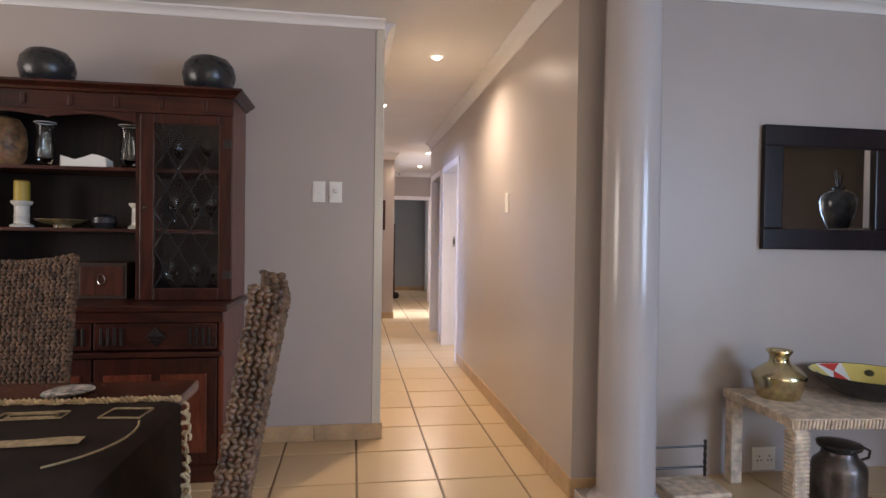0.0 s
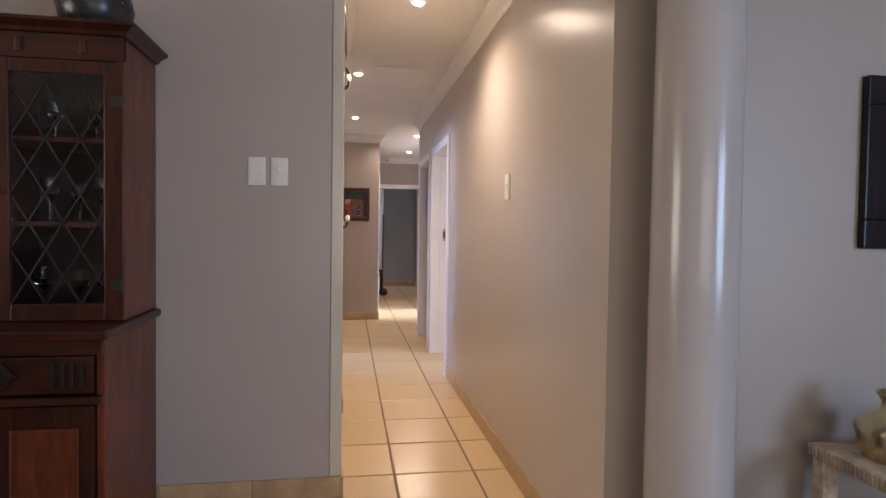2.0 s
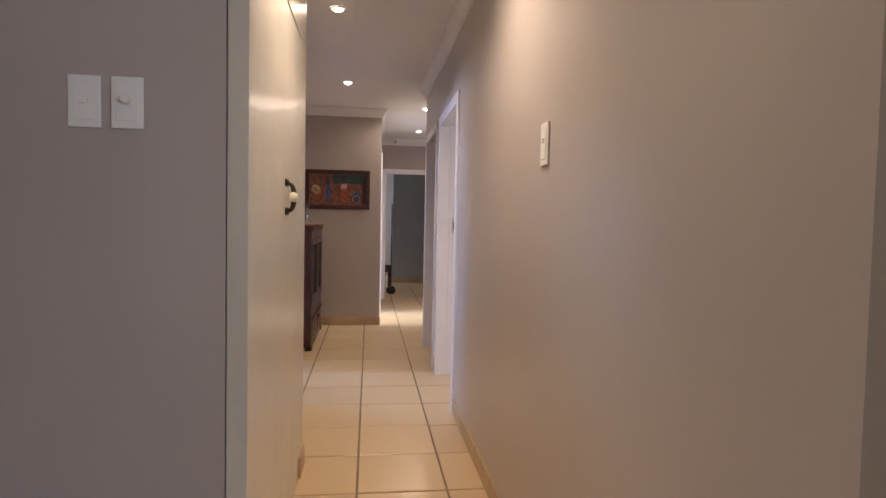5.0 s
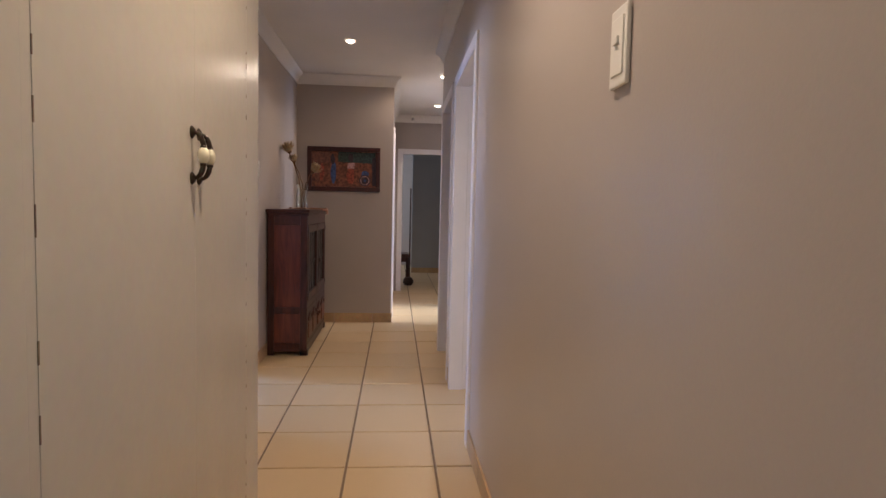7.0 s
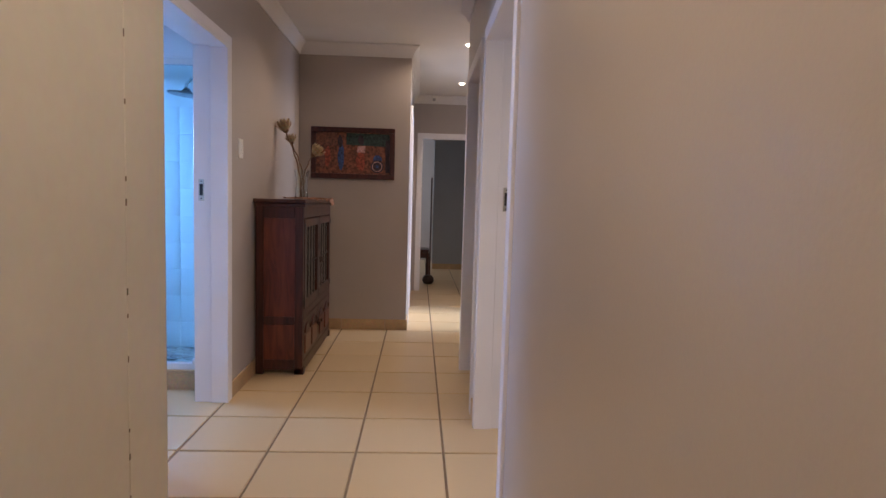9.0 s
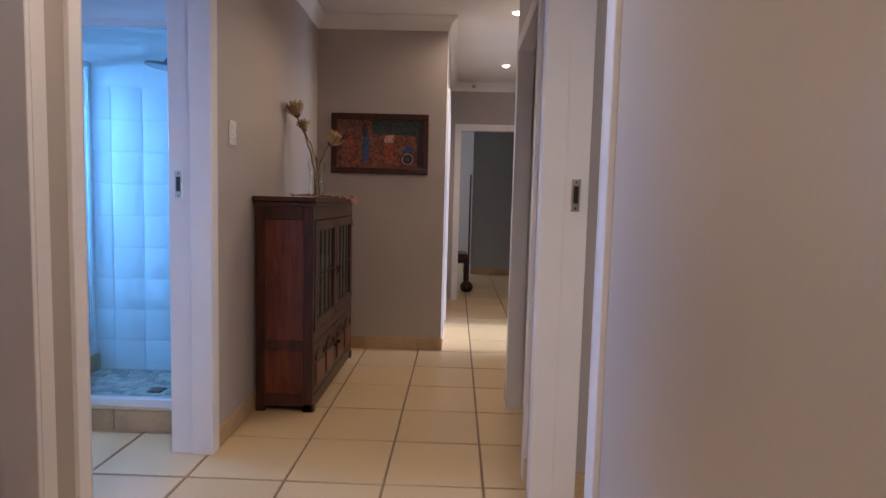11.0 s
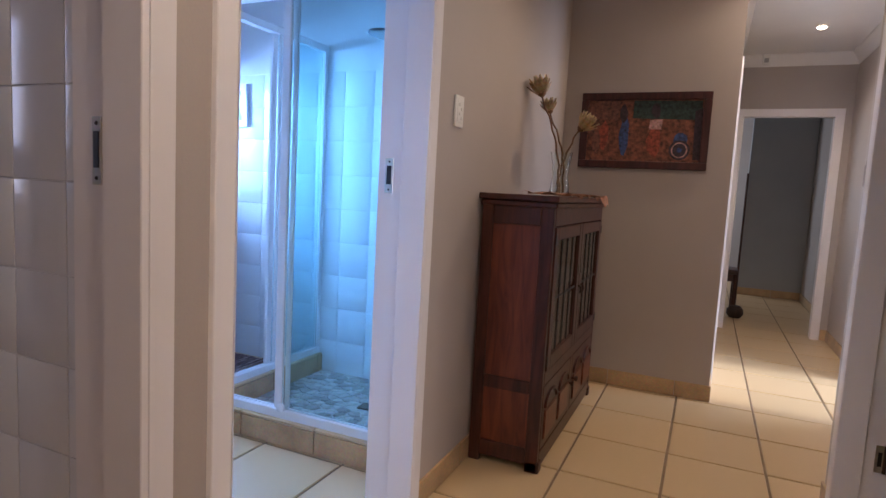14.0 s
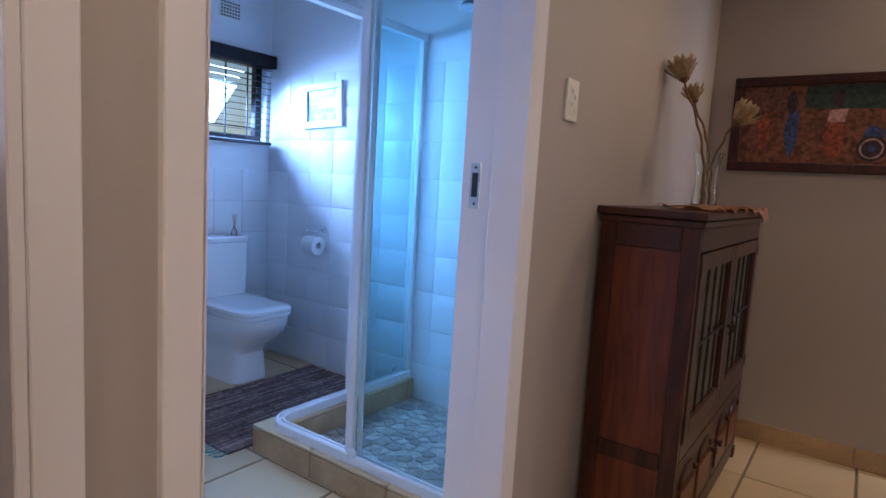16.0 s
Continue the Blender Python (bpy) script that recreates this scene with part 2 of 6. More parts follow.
TABLEWOOD = wood("red_brown_table", (0.045, 0.013, 0.008), (0.15, 0.045, 0.024), 0.22, axis="X", coat=0.5)
CLOTH = mat("dark_brown_cloth", (0.040, 0.024, 0.019), 0.9, spread=0.3, scale=10, bump=0.6, fine=420)
CREAMLINE = mat("cream_stitch", (0.42, 0.33, 0.20), 0.9, spread=0.2, scale=60, bump=0.4, fine=300)
FRINGE = mat("cream_cord", (0.55, 0.42, 0.25), 0.9, spread=0.2, scale=60, bump=0.5, fine=300)
PATTERN = mat("black_white_pattern", (0.05, 0.05, 0.06), 0.4, spread=0.9, scale=45, second=(0.75, 0.73, 0.70))
WEAVE = mat("seagrass", (0.086, 0.042, 0.024), 0.45, spread=0.35, scale=28, bump=0.7, fine=210, second=(0.185, 0.105, 0.060))
# darker copy of the seagrass: shade between the plaits, put into the colour
WEAVE_SHADE = mat("seagrass_shadow", (0.03, 0.017, 0.010), 0.9, spread=0.3, scale=40, bump=0.5)
RATTAN = mat("pale_rattan", (0.60, 0.48, 0.36), 0.6, spread=0.22, scale=22, bump=0.5, fine=170)
BLACKENAMEL = mat("black_enamel", (0.015, 0.015, 0.017), 0.22, spread=0.1)
YELLOW = mat("yellow_enamel", (0.72, 0.58, 0.16), 0.2, spread=0.05, coat=0.3)
REDPAINT = mat("red_enamel", (0.55, 0.045, 0.035), 0.2, spread=0.08, coat=0.3)
DARKGREEN = mat("olive_enamel", (0.07, 0.06, 0.03), 0.3, spread=0.2)
CANMETAL = mat("aged_milk_can", (0.12, 0.10, 0.09), 0.35, 0.8, spread=0.35, scale=9, bump=0.1)
LEAD = mat("lead_came", (0.035, 0.035, 0.04), 0.5, 0.8, spread=0.1)
PANE = glass("old_pane", (0.78, 0.86, 0.84), 0.05)
DARKGLAZE = mat("dark_grey_glaze", (0.045, 0.050, 0.060), 0.2, spread=0.3, scale=14, bump=0.05, coat=0.3)


# ---- mesh helpers ----
def cube(bm, x0, y0, z0, x1, y1, z1):
    """Adds a box to bm."""
    v = [bm.verts.new(p) for p in ((x0, y0, z0), (x1, y0, z0), (x1, y1, z0), (x0, y1, z0), (x0, y0, z1), (x1, y0, z1), (x1, y1, z1), (x0, y1, z1))]
    for f in ((3, 2, 1, 0), (4, 5, 6, 7), (0, 1, 5, 4), (1, 2, 6, 5), (2, 3, 7, 6), (3, 0, 4, 7)):
        bm.faces.new([v[i] for i in f])
    return bm


def boxes(*bb, bevel=0.0, segs=2):
    bm = bmesh.new()
    for b in bb:
        cube(bm, *b)
    if bevel:
        bmesh.ops.bevel(bm, geom=list(bm.edges), offset=bevel, segments=segs, profile=0.6, affect="EDGES", clamp_overlap=True)
    return bm


def lathe(profile, n=32, cx=0, cy=0, cz=0, squash=1.0):
    """A turned body: profile of (radius, height) from the bottom up."""
    bm = bmesh.new()
    rings = []
    for r, z in profile:
        if r < 1e-5:
            rings.append([bm.verts.new((cx, cy, cz + z))])
        else:
            rings.append([bm.verts.new((cx + r * math.cos(2 * math.pi * i / n), cy + squash * r * math.sin(2 * math.pi * i / n), cz + z)) for i in range(n)])
    for a, b in zip(rings, rings[1:]):
        for i in range(n):
            j = (i + 1) % n
            if len(a) == 1 and len(b) > 1:
                bm.faces.new((a[0], b[j], b[i]))
            elif len(b) == 1 and len(a) > 1:
                bm.faces.new((a[i], a[j], b[0]))
            elif len(a) > 1:
                bm.faces.new((a[i], a[j], b[j], b[i]))
    return bm


def tube(points, r, n=8, cap=True, radii=None):
    """A round bar along points."""
    bm = bmesh.new()
    pts = [Vector(p) for p in points]
    rings = []
    for k, p in enumerate(pts):
        d = (pts[min(k + 1, len(pts) - 1)] - pts[max(k - 1, 0)]).normalized()
        u = d.orthogonal().normalized() if k == 0 else (rings_u - d * rings_u.dot(d)).normalized()
        rings_u = u
        w = d.cross(u)
        rk = radii[k] if radii else r
        rings.append([bm.verts.new(p + rk * (math.cos(2 * math.pi * i / n) * u + math.sin(2 * math.pi * i / n) * w)) for i in range(n)])
    for a, b in zip(rings, rings[1:]):
        for i in range(n):
            bm.faces.new((a[i], a[(i + 1) % n], b[(i + 1) % n], b[i]))
    if cap:
        bm.faces.new(rings[0][::-1])
        bm.faces.new(rings[-1])
    return bm


def sweep(profile, path, closed=False):
    """A moulding: profile of (out, up) carried along a level path of (x, y, z), mitred; 'out' is to the path's right."""
    bm = bmesh.new()
    pts = [Vector(p) for p in path]
    n = len(pts)
    rings = []
    for k in range(n):
        a = (pts[k] - pts[k - 1]) if (k or closed) else (pts[1] - pts[0])
        b = (pts[(k + 1) % n] - pts[k]) if (k < n - 1 or closed) else a
        a, b = a.normalized(), b.normalized()
        na, nb = Vector((a.y, -a.x, 0)), Vector((b.y, -b.x, 0))
        m = (na + nb)
        m = m / (m.length_squared / 2) if m.length_squared > 1e-6 else na
        rings.append([bm.verts.new(pts[k] + m * o + Vector((0, 0, u))) for o, u in profile])
    for k in range(n if closed else n - 1):
        a, b = rings[k], rings[(k + 1) % n]
        for i in range(len(profile) - 1):
            bm.faces.new((a[i], b[i], b[i + 1], a[i + 1]))
    if not closed:
        bm.faces.new(rings[0])
        bm.faces.new(rings[-1][::-1])
    return bm


def finish(bm, name, material, smooth=False):
    bmesh.ops.recalc_face_normals(bm, faces=bm.faces)
    me = bpy.data.meshes.new(name)
    bm.to_mesh(me)
    bm.free()
    me.materials.append(material)
    if smooth:
        for p in me.polygons:
            p.use_smooth = True
        me.set_sharp_from_angle(angle=radians(40))
    return me


def part(name, bm, material, parent, label="", smooth=False):
    ob = new(name, finish(bm, name, material, smooth))
    ob.parent = parent
    if label:
        ob["label"] = label
    return ob


def thing(name, m, label, category, group="", kind=""):
    """An Empty at a thing's base, under which its parts go."""
    ob = new(name)
    ob.empty_display_size = 0.1
    ob.matrix_world = m
    return tagged(ob, label, category, group, kind)


def single(name, bm, material, label, category="", group="", kind="", m=None, smooth=False):
    ob = new(name, finish(bm, name, material, smooth))
    if m is not None:
        ob.matrix_world = m
    return tagged(ob, label, category, group, kind)


def structure(name, bm, material, label, smooth=False):
    return single(name, bm, material, label, kind="structure", smooth=smooth)


# ---- the plan ----
XR, XL, XI = 1.20, -0.20, -0.365   # corridor walls, and the left wall's back
YH = 3.28                     # dining room's far wall
YN = 8.70                     # wall at the corridor's bend
XF = 0.78                     # left wall past the bend
XE = 1.75                     # right wall past the bend
YD = 11.10                    # wall with the far doorway
YM = 2.53                     # wall with the mirror
YP = 2.34                     # end of the corridor wall
CZ = 2.53                     # ceiling
DOOR_H = 2.00                 # clear height of the doorways
D1 = (5.475, 6.395)           # doorways in the right wall
D2 = (6.640, 7.465)
DB = (4.835, 5.655)           # doorways in the left wall
DA = (5.857, 6.740)
D3 = (8.75, 9.72)
FD = (0.89, 1.635)

# ---- floor, walls, ceiling ----
structure("floor", boxes((-4.2, -3.6, -0.12, 4.4, 16.2, -0.006)), GROUT, "brown grouted bed under beige ceramic floor tiles")
structure("wall_dining_north", boxes((-4.0, YH, 0, 0.288, YH + 0.085, CZ)), WALL, "matt taupe painted dining room wall")
structure("wall_mirror", boxes((1.35, YM, 0, 4.4, YM + 0.12, CZ)), WALL, "matt taupe painted wall behind the side table")
structure("wall_corridor_right", boxes((XR, YP, 0, XR + 0.15, D1[0], CZ), (XR, D1[0], DOOR_H, XR + 0.15, D1[1], CZ), (XR, D1[1], 0, XR + 0.15, D2[0], CZ),
          (XR, D2[0], DOOR_H, XR + 0.15, D2[1], CZ), (XR, D2[1], 0, XR + 0.15, 7.62, CZ)), WALL_SATIN, "satin taupe painted corridor wall with two doorways")
structure("wall_bend_right", boxes((XR + 0.15, 7.50, 0, 3.9, 7.62, CZ)), WALL, "taupe painted wall at the end of the bedroom")
structure("wall_far_right", boxes((XE, 7.62, 0, XE + 0.15, D3[0], CZ), (XE, D3[0], DOOR_H, XE + 0.15, D3[1], CZ), (XE, D3[1], 0, XE + 0.15, YD, CZ)), WALL, "taupe painted passage wall with a sunny doorway")
structure("wall_corridor_left", boxes((XI, 4.70, 0, XL, DB[0], CZ), (XI, DB[0], DOOR_H, XL, DB[1], CZ), (XI, DB[1], 0, XL, DA[0], CZ),
          (XI, DA[0], DOOR_H, XL, DA[1], CZ), (XI, DA[1], 0, XL, YN, CZ)), WALL, "taupe painted corridor wall with two bathroom doorways")
structure("wall_bend", boxes((XI, YN, 0, XF, YN + 0.15, CZ)), WALL, "taupe painted end wall with a picture")
structure("wall_far_left", boxes((XF - 0.15, YN + 0.15, 0, XF, YD, CZ)), WALL, "taupe painted wall past the bend")
structure("wall_far_doorway", boxes((XF - 0.15, YD, 0, FD[0], YD + 0.15, CZ), (FD[0], YD, DOOR_H, FD[1], YD + 0.15, CZ), (FD[1], YD, 0, XE + 0.15, YD + 0.15, CZ)), WALL, "taupe painted wall round the far doorway")
structure("wall_end_room", boxes((1.12, 13.60, 0, 1.95, 13.74, CZ)), WALL_BLUE, "grey painted wall of the far room")
structure("wall_end_room_back", boxes((-1.0, 15.2, 0, 4.2, 15.35, CZ)), WALL, "pale painted wall behind the grey wall")
structure("wall_end_room_sides", boxes((-1.0, 11.25, 0, -0.9, 13.9, CZ), (-1.0, 14.9, 0, -0.9, 15.2, CZ), (-1.0, 13.9, 0, -0.9, 14.9, 0.9), (-1.0, 13.9, 2.1, -0.9, 14.9, CZ), (1.85, 12.10, 0, 1.95, 13.60, CZ), (2.4, 11.25, 0, 2.5, 15.2, CZ)), WALL, "pale painted side walls of the far room")
structure("wall_end_room_south", boxes((-1.0, YD, 0, XF - 0.15, YD + 0.15, CZ), (XE + 0.15, YD, 0, 3.9, YD + 0.15, CZ)), WALL, "taupe painted wall beside the far doorway")
structure("wall_bedroom_partition", boxes((XR + 0.15, 6.47, 0, 3.9, 6.56, CZ)), WALL, "taupe painted partition between two bedrooms")
structure("wall_bedroom_south", boxes((XR + 0.15, 4.0, 0, 3.9, 4.12, CZ)), WALL, "taupe painted bedroom wall")
# the bedroom opening (y 4.3 to 5.3) is made up for the fill lamp
structure("wall_outer_east", boxes((3.8, 2.65, 0, 3.95, 4.3, CZ), (3.8, 5.3, 0, 3.95, 8.5, CZ), (3.8, 4.3, 0, 3.95, 5.3, 0.9), (3.8, 4.3, 2.1, 3.95, 5.3, CZ),
          (3.8, 8.5, 0, 3.95, 9.9, 0.8), (3.8, 8.5, 2.2, 3.95, 9.9, CZ), (3.8, 9.9, 0, 3.95, 11.3, CZ)), WALL, "taupe painted outer wall with a window and an added opening")
structure("wall_side_room", boxes((XE + 0.15, 7.62, 0, 3.8, 7.7, CZ), (XE + 0.15, 11.0, 0, 3.8, 11.1, CZ)), WALL, "pale painted walls of the sunny side room")
structure("wall_dining_east", boxes((4.25, -3.6, 0, 4.4, -3.1, CZ), (4.25, 1.14, 0, 4.4, YM, CZ), (4.25, -1.1, 0, 4.4, -0.9, CZ), (4.25, -0.9, 2.25, 4.4, 1.14, CZ), (4.25, -3.1, 0, 4.4, -1.1, 0.7), (4.25, -3.1, 2.2, 4.4, -1.1, CZ)), WALL, "taupe painted dining room wall with a wide window")
structure("wall_next_room", boxes((7.2, -1.1, 0, 7.35, YM + 0.12, CZ), (4.4, YM, 0, 7.2, YM + 0.12, CZ), (4.4, -1.1, 0, 7.2, -0.95, CZ)), WALL, "taupe walls of the dim room next to the dining room")
structure("ceiling_next_room", boxes((4.4, -1.1, CZ, 7.35, YM + 0.12, CZ + 0.12)), CEIL, "white ceiling of the dim next room")
structure("floor_next_room", boxes((4.4, -1.1, -0.1, 7.35, YM + 0.12, -0.004)), TILE, "beige floor of the dim next room")
structure("wall_dining_south", boxes((-4.2, -3.6, 0, -0.35, -3.45, CZ), (2.35, -3.6, 0, 4.4, -3.45, CZ), (-0.35, -3.6, 0, 2.35, -3.45, 0.7), (-0.35, -3.6, 2.2, 2.35, -3.45, CZ)), WALL, "taupe painted dining room wall with a window")
# opening made up to let the west fill in
structure("wall_dining_west", boxes((-4.2, -3.45, 0, -4.0, 0.4, CZ), (-4.2, 2.2, 0, -4.0, YH + 0.085, CZ), (-4.2, 0.4, 0, -4.0, 2.2, 0.75), (-4.2, 0.4, 2.15, -4.0, 2.2, CZ)), WALL, "taupe painted dining room side wall with an added opening")
structure("ceiling", boxes((-4.2, -3.6, CZ, 4.4, 15.35, CZ + 0.12)), CEIL, "white painted plaster ceiling")
# bathroom shell
BX, BN = -2.76, 7.93
structure("wall_bath_north", boxes((BX - 0.15, BN + 0.003, 0, XI, BN + 0.15, CZ)), BATH_GROUT, "white tiled bathroom wall")
structure("wall_bath_west", boxes((BX - 0.15, 5.76, 0, BX, 6.815, CZ), (BX - 0.15, 6.815, 0, BX, 7.90, 1.395), (BX - 0.15, 6.815, 1.935, BX, 7.90, CZ), (BX - 0.15, 7.90, 0, BX, 8.18, CZ)), BATH_TILE, "white bathroom wall with a small window")
structure("wall_bath_partition", boxes((BX - 0.15, 5.6932, 0, XI, 5.81, CZ)), BATH_TILE, "white partition between two bathrooms")
structure("wall_room_b", boxes((BX - 0.15, 4.0, 0, BX, 4.9, CZ), (BX - 0.15, 5.55, 0, BX, 5.695, CZ), (BX - 0.15, 4.9, 0, BX, 5.55, 1.2), (BX - 0.15, 4.9, 2.0, BX, 5.55, CZ), (BX, 3.9, 0, XI, 4.0, CZ)), BATH_TILE, "white walls of the second bathroom")


# ---- pressed steel door frames ----
def door_frame(name, wall_axis, face, depth, a0, a1, label, top=DOOR_H, near=0.016):
    """A white steel frame that wraps the wall: face is the wall's near plane, depth goes through the wall."""
    ob = thing(name, pose(0, 0, 0), label, "door frame", kind="structure")
    s = 1 if depth > 0 else -1
    w, p, r = 0.055, 0.014, 0.016
    f0, f1 = face - s * p, face + depth + s * p
    mid = face + depth * 0.5
    for nm, lo, hi, inner in (("jamb", a0 - w, a0 + 0.0, 1), ("jamb", a1, a1 + w, -1)):
        bb = []
        e, rr = (a0, near) if inner == 1 else (a1, r)
        bb.append((min(f0, face + s * 0.03), lo, 0, max(f0, face + s * 0.03), hi, top + w))
        bb.append((min(f1, face + depth - s * 0.03), lo, 0, max(f1, face + depth - s * 0.03), hi, top + w))
        bb.append((min(f0, f1), min(e, e + inner * 0.004), 0, max(f0, f1), max(e, e + inner * 0.004), top))
        bb.append((min(f0, mid), min(e, e + inner * rr), 0, max(f0, mid), max(e, e + inner * rr), top))
        if wall_axis == "x":
            bm = boxes(*bb, bevel=0.004, segs=1)
        else:
            bm = boxes(*[(b[1], b[0], b[2], b[4], b[3], b[5]) for b in bb], bevel=0.004, segs=1)
        part(nm, bm, WHITE, ob)
    bb = [(min(f0, face + s * 0.03), a0, top, max(f0, face + s * 0.03), a1, top + w), (min(f1, face + depth - s * 0.03), a0, top, max(f1, face + depth - s * 0.03), a1, top + w),
          (min(f0, f1), a0, top - 0.004, max(f0, f1), a1, top), (min(f0, mid), a0, top - r, max(f0, mid), a1, top)]
    bm = boxes(*bb, bevel=0.004, segs=1) if wall_axis == "x" else boxes(*[(b[1], b[0], b[2], b[4], b[3], b[5]) for b in bb], bevel=0.004, segs=1)
    part("head", bm, WHITE, ob)
    return ob


frame_1 = door_frame("door_frame_1", "x", XR, 0.15, *D1, "white enamelled steel frame of an open bedroom doorway")
frame_2 = door_frame("door_frame_2", "x", XR, 0.15, *D2, "white enamelled steel frame with bare hinges")
frame_a = door_frame("door_frame_3", "x", XL, XI - XL, *DA, "white enamelled steel frame of the shower room doorway", near=0.006)
frame_b = door_frame("door_frame_4", "x", XL, XI - XL, *DB, "white enamelled steel frame of the tiled bathroom doorway")
frame_c = door_frame("door_frame_5", "x", XE, 0.15, *D3, "white enamelled steel frame of a sunny doorway")
frame_f = door_frame("door_frame_6", "y", YD, 0.15, *FD, "white enamelled steel frame of the far doorway")

# ---- recessed ceiling lamps ----
GLOW = glow("lit_lamp_lens", (1.0, 0.80, 0.58), 28)


def downlight(x, y, watts, cone=140, blend=1.0):
    ob = thing("downlight", pose(x, y, CZ), "lit white recessed downlight in the plaster ceiling", "downlight", "ceiling downlights")
    part("trim_ring", lathe([(0.047, -0.001), (0.047, -0.006), (0.036, -0.009), (0.033, -0.002)], 24), WHITE, ob, smooth=True)
    part("lens", lathe([(0.0, -0.022), (0.014, -0.020), (0.026, -0.013), (0.035, -0.001)], 24), GLOW, ob, "glowing lamp lens")
    lamp = new("downlight_beam", bpy.data.lights.new("downlight_beam", "SPOT"))
    lamp.data.energy, lamp.data.color, lamp.data.spot_size, lamp.data.spot_blend, lamp.data.shadow_soft_size = watts, (1.0, 0.80, 0.64), radians(cone), blend, 0.018
    lamp.matrix_world = look((x, y, CZ - 0.03), (x, y, 0))


for lx, ly, k, cone, soft_edge in ((0.745, 3.89, 1.30, 152, 1.0), (0.435, 5.49, 0.88, 145, 1.0), (0.430, 7.42, 0.46, 135, 1.0), (1.275, 8.54, 0.78, 165, 0.4), (1.33, 10.2, 0.5, 140, 1.0)):
    downlight(lx, ly, LAMP_WATTS * k, cone, soft_edge)

# ---- cornice, hatch, column ----
COVE = [(0.0, -0.10), (0.010, -0.10), (0.012, -0.088), (0.022, -0.060), (0.040, -0.034), (0.060, -0.018), (0.066, -0.010), (0.066, 0.0), (0.0, 0.0)]
LOWCOVE = [(0.0, -0.05), (0.008, -0.05), (0.012, -0.036), (0.036, -0.016), (0.056, -0.010), (0.060, 0.0), (0.0, 0.0)]
CZC = CZ - 0.001
structure("trim_cornice_corridor", sweep(COVE, [(0.343, YH + 0.01, CZC), (0.343, 4.70, CZC), (XL, 4.70, CZC), (XL, YN, CZC), (XF, YN, CZC), (XF, YD, CZC), (XE, YD, CZC), (XE, 7.62, CZC),
          (XR, 7.62, CZC), (XR, YP, CZC), (XR + 0.15, YP, CZC), (XR + 0.15, YM - 0.01, CZC)]), CEIL, "white plaster cove cornice along the corridor", True)
structure("trim_cornice_dining", sweep(LOWCOVE, [(-4.0, YH, CZC), (0.343, YH, CZC)]), CEIL, "white plaster cornice over the dresser", True)
structure("trim_cornice_living", sweep(LOWCOVE, [(XR + 0.15, YM, CZC), (4.25, YM, CZC)]), CEIL, "white plaster cornice over the mirror", True)
structure("ceiling_hatch", boxes((0.54, 5.24, CZ - 0.006, 0.98, 5.84, CZ - 0.001), bevel=0.002), CEIL, "white loft hatch panel flush in the ceiling")
col = thing("column", pose(1.385, 2.160, 0), "round white painted column on a square base", "column", kind="structure")
part("shaft", lathe([(0.128, 0.10), (0.127, 0.6), (0.124, 1.6), (0.118, CZ - 0.12), (0.116, CZ - 0.08)], 48), COLUMN, col, smooth=True)
part("base", lathe([(0.165, 0.05), (0.168, 0.065), (0.150, 0.085), (0.140, 0.09), (0.136, 0.10), (0.129, 0.115)], 48), COLUMN, col, smooth=True)
part("plinth", boxes((-0.172, -0.172, 0, 0.172, 0.172, 0.052), bevel=0.005), COLUMN, col)
part("capital", lathe([(0.105, CZ - 0.09), (0.125, CZ - 0.075), (0.125, CZ - 0.06), (0.150, CZ - 0.03), (0.150, CZ - 0.001)], 48), COLUMN, col, smooth=True)

# ---- built-in cupboard ----
cup = thing("built_in_cupboard", pose(0, 0, 0), "cream painted built-in corridor cupboard with worn paint gaps", "cupboard")
CF = 0.332
part("carcass", boxes((-0.25, 3.37, 0.0, CF - 0.022, 4.69, CZ - 0.001)), CREAM, cup)
part("stile", boxes((CF - 0.022, 3.375, 0.0, CF, 3.402, CZ - 0.11), bevel=0.0008), CREAM, cup)
part("stile", boxes((CF - 0.022, 4.522, 0.0, CF, 4.692, CZ - 0.11), bevel=0.003), CREAM, cup)
part("rail", boxes((CF - 0.022, 3.402, 2.015, CF - 0.002, 4.522, 2.035), bevel=0.002), CREAM, cup)
part("plinth_board", boxes((CF - 0.022, 3.402, 0.0, CF - 0.001, 4.522, 0.06), bevel=0.002), CREAM, cup)


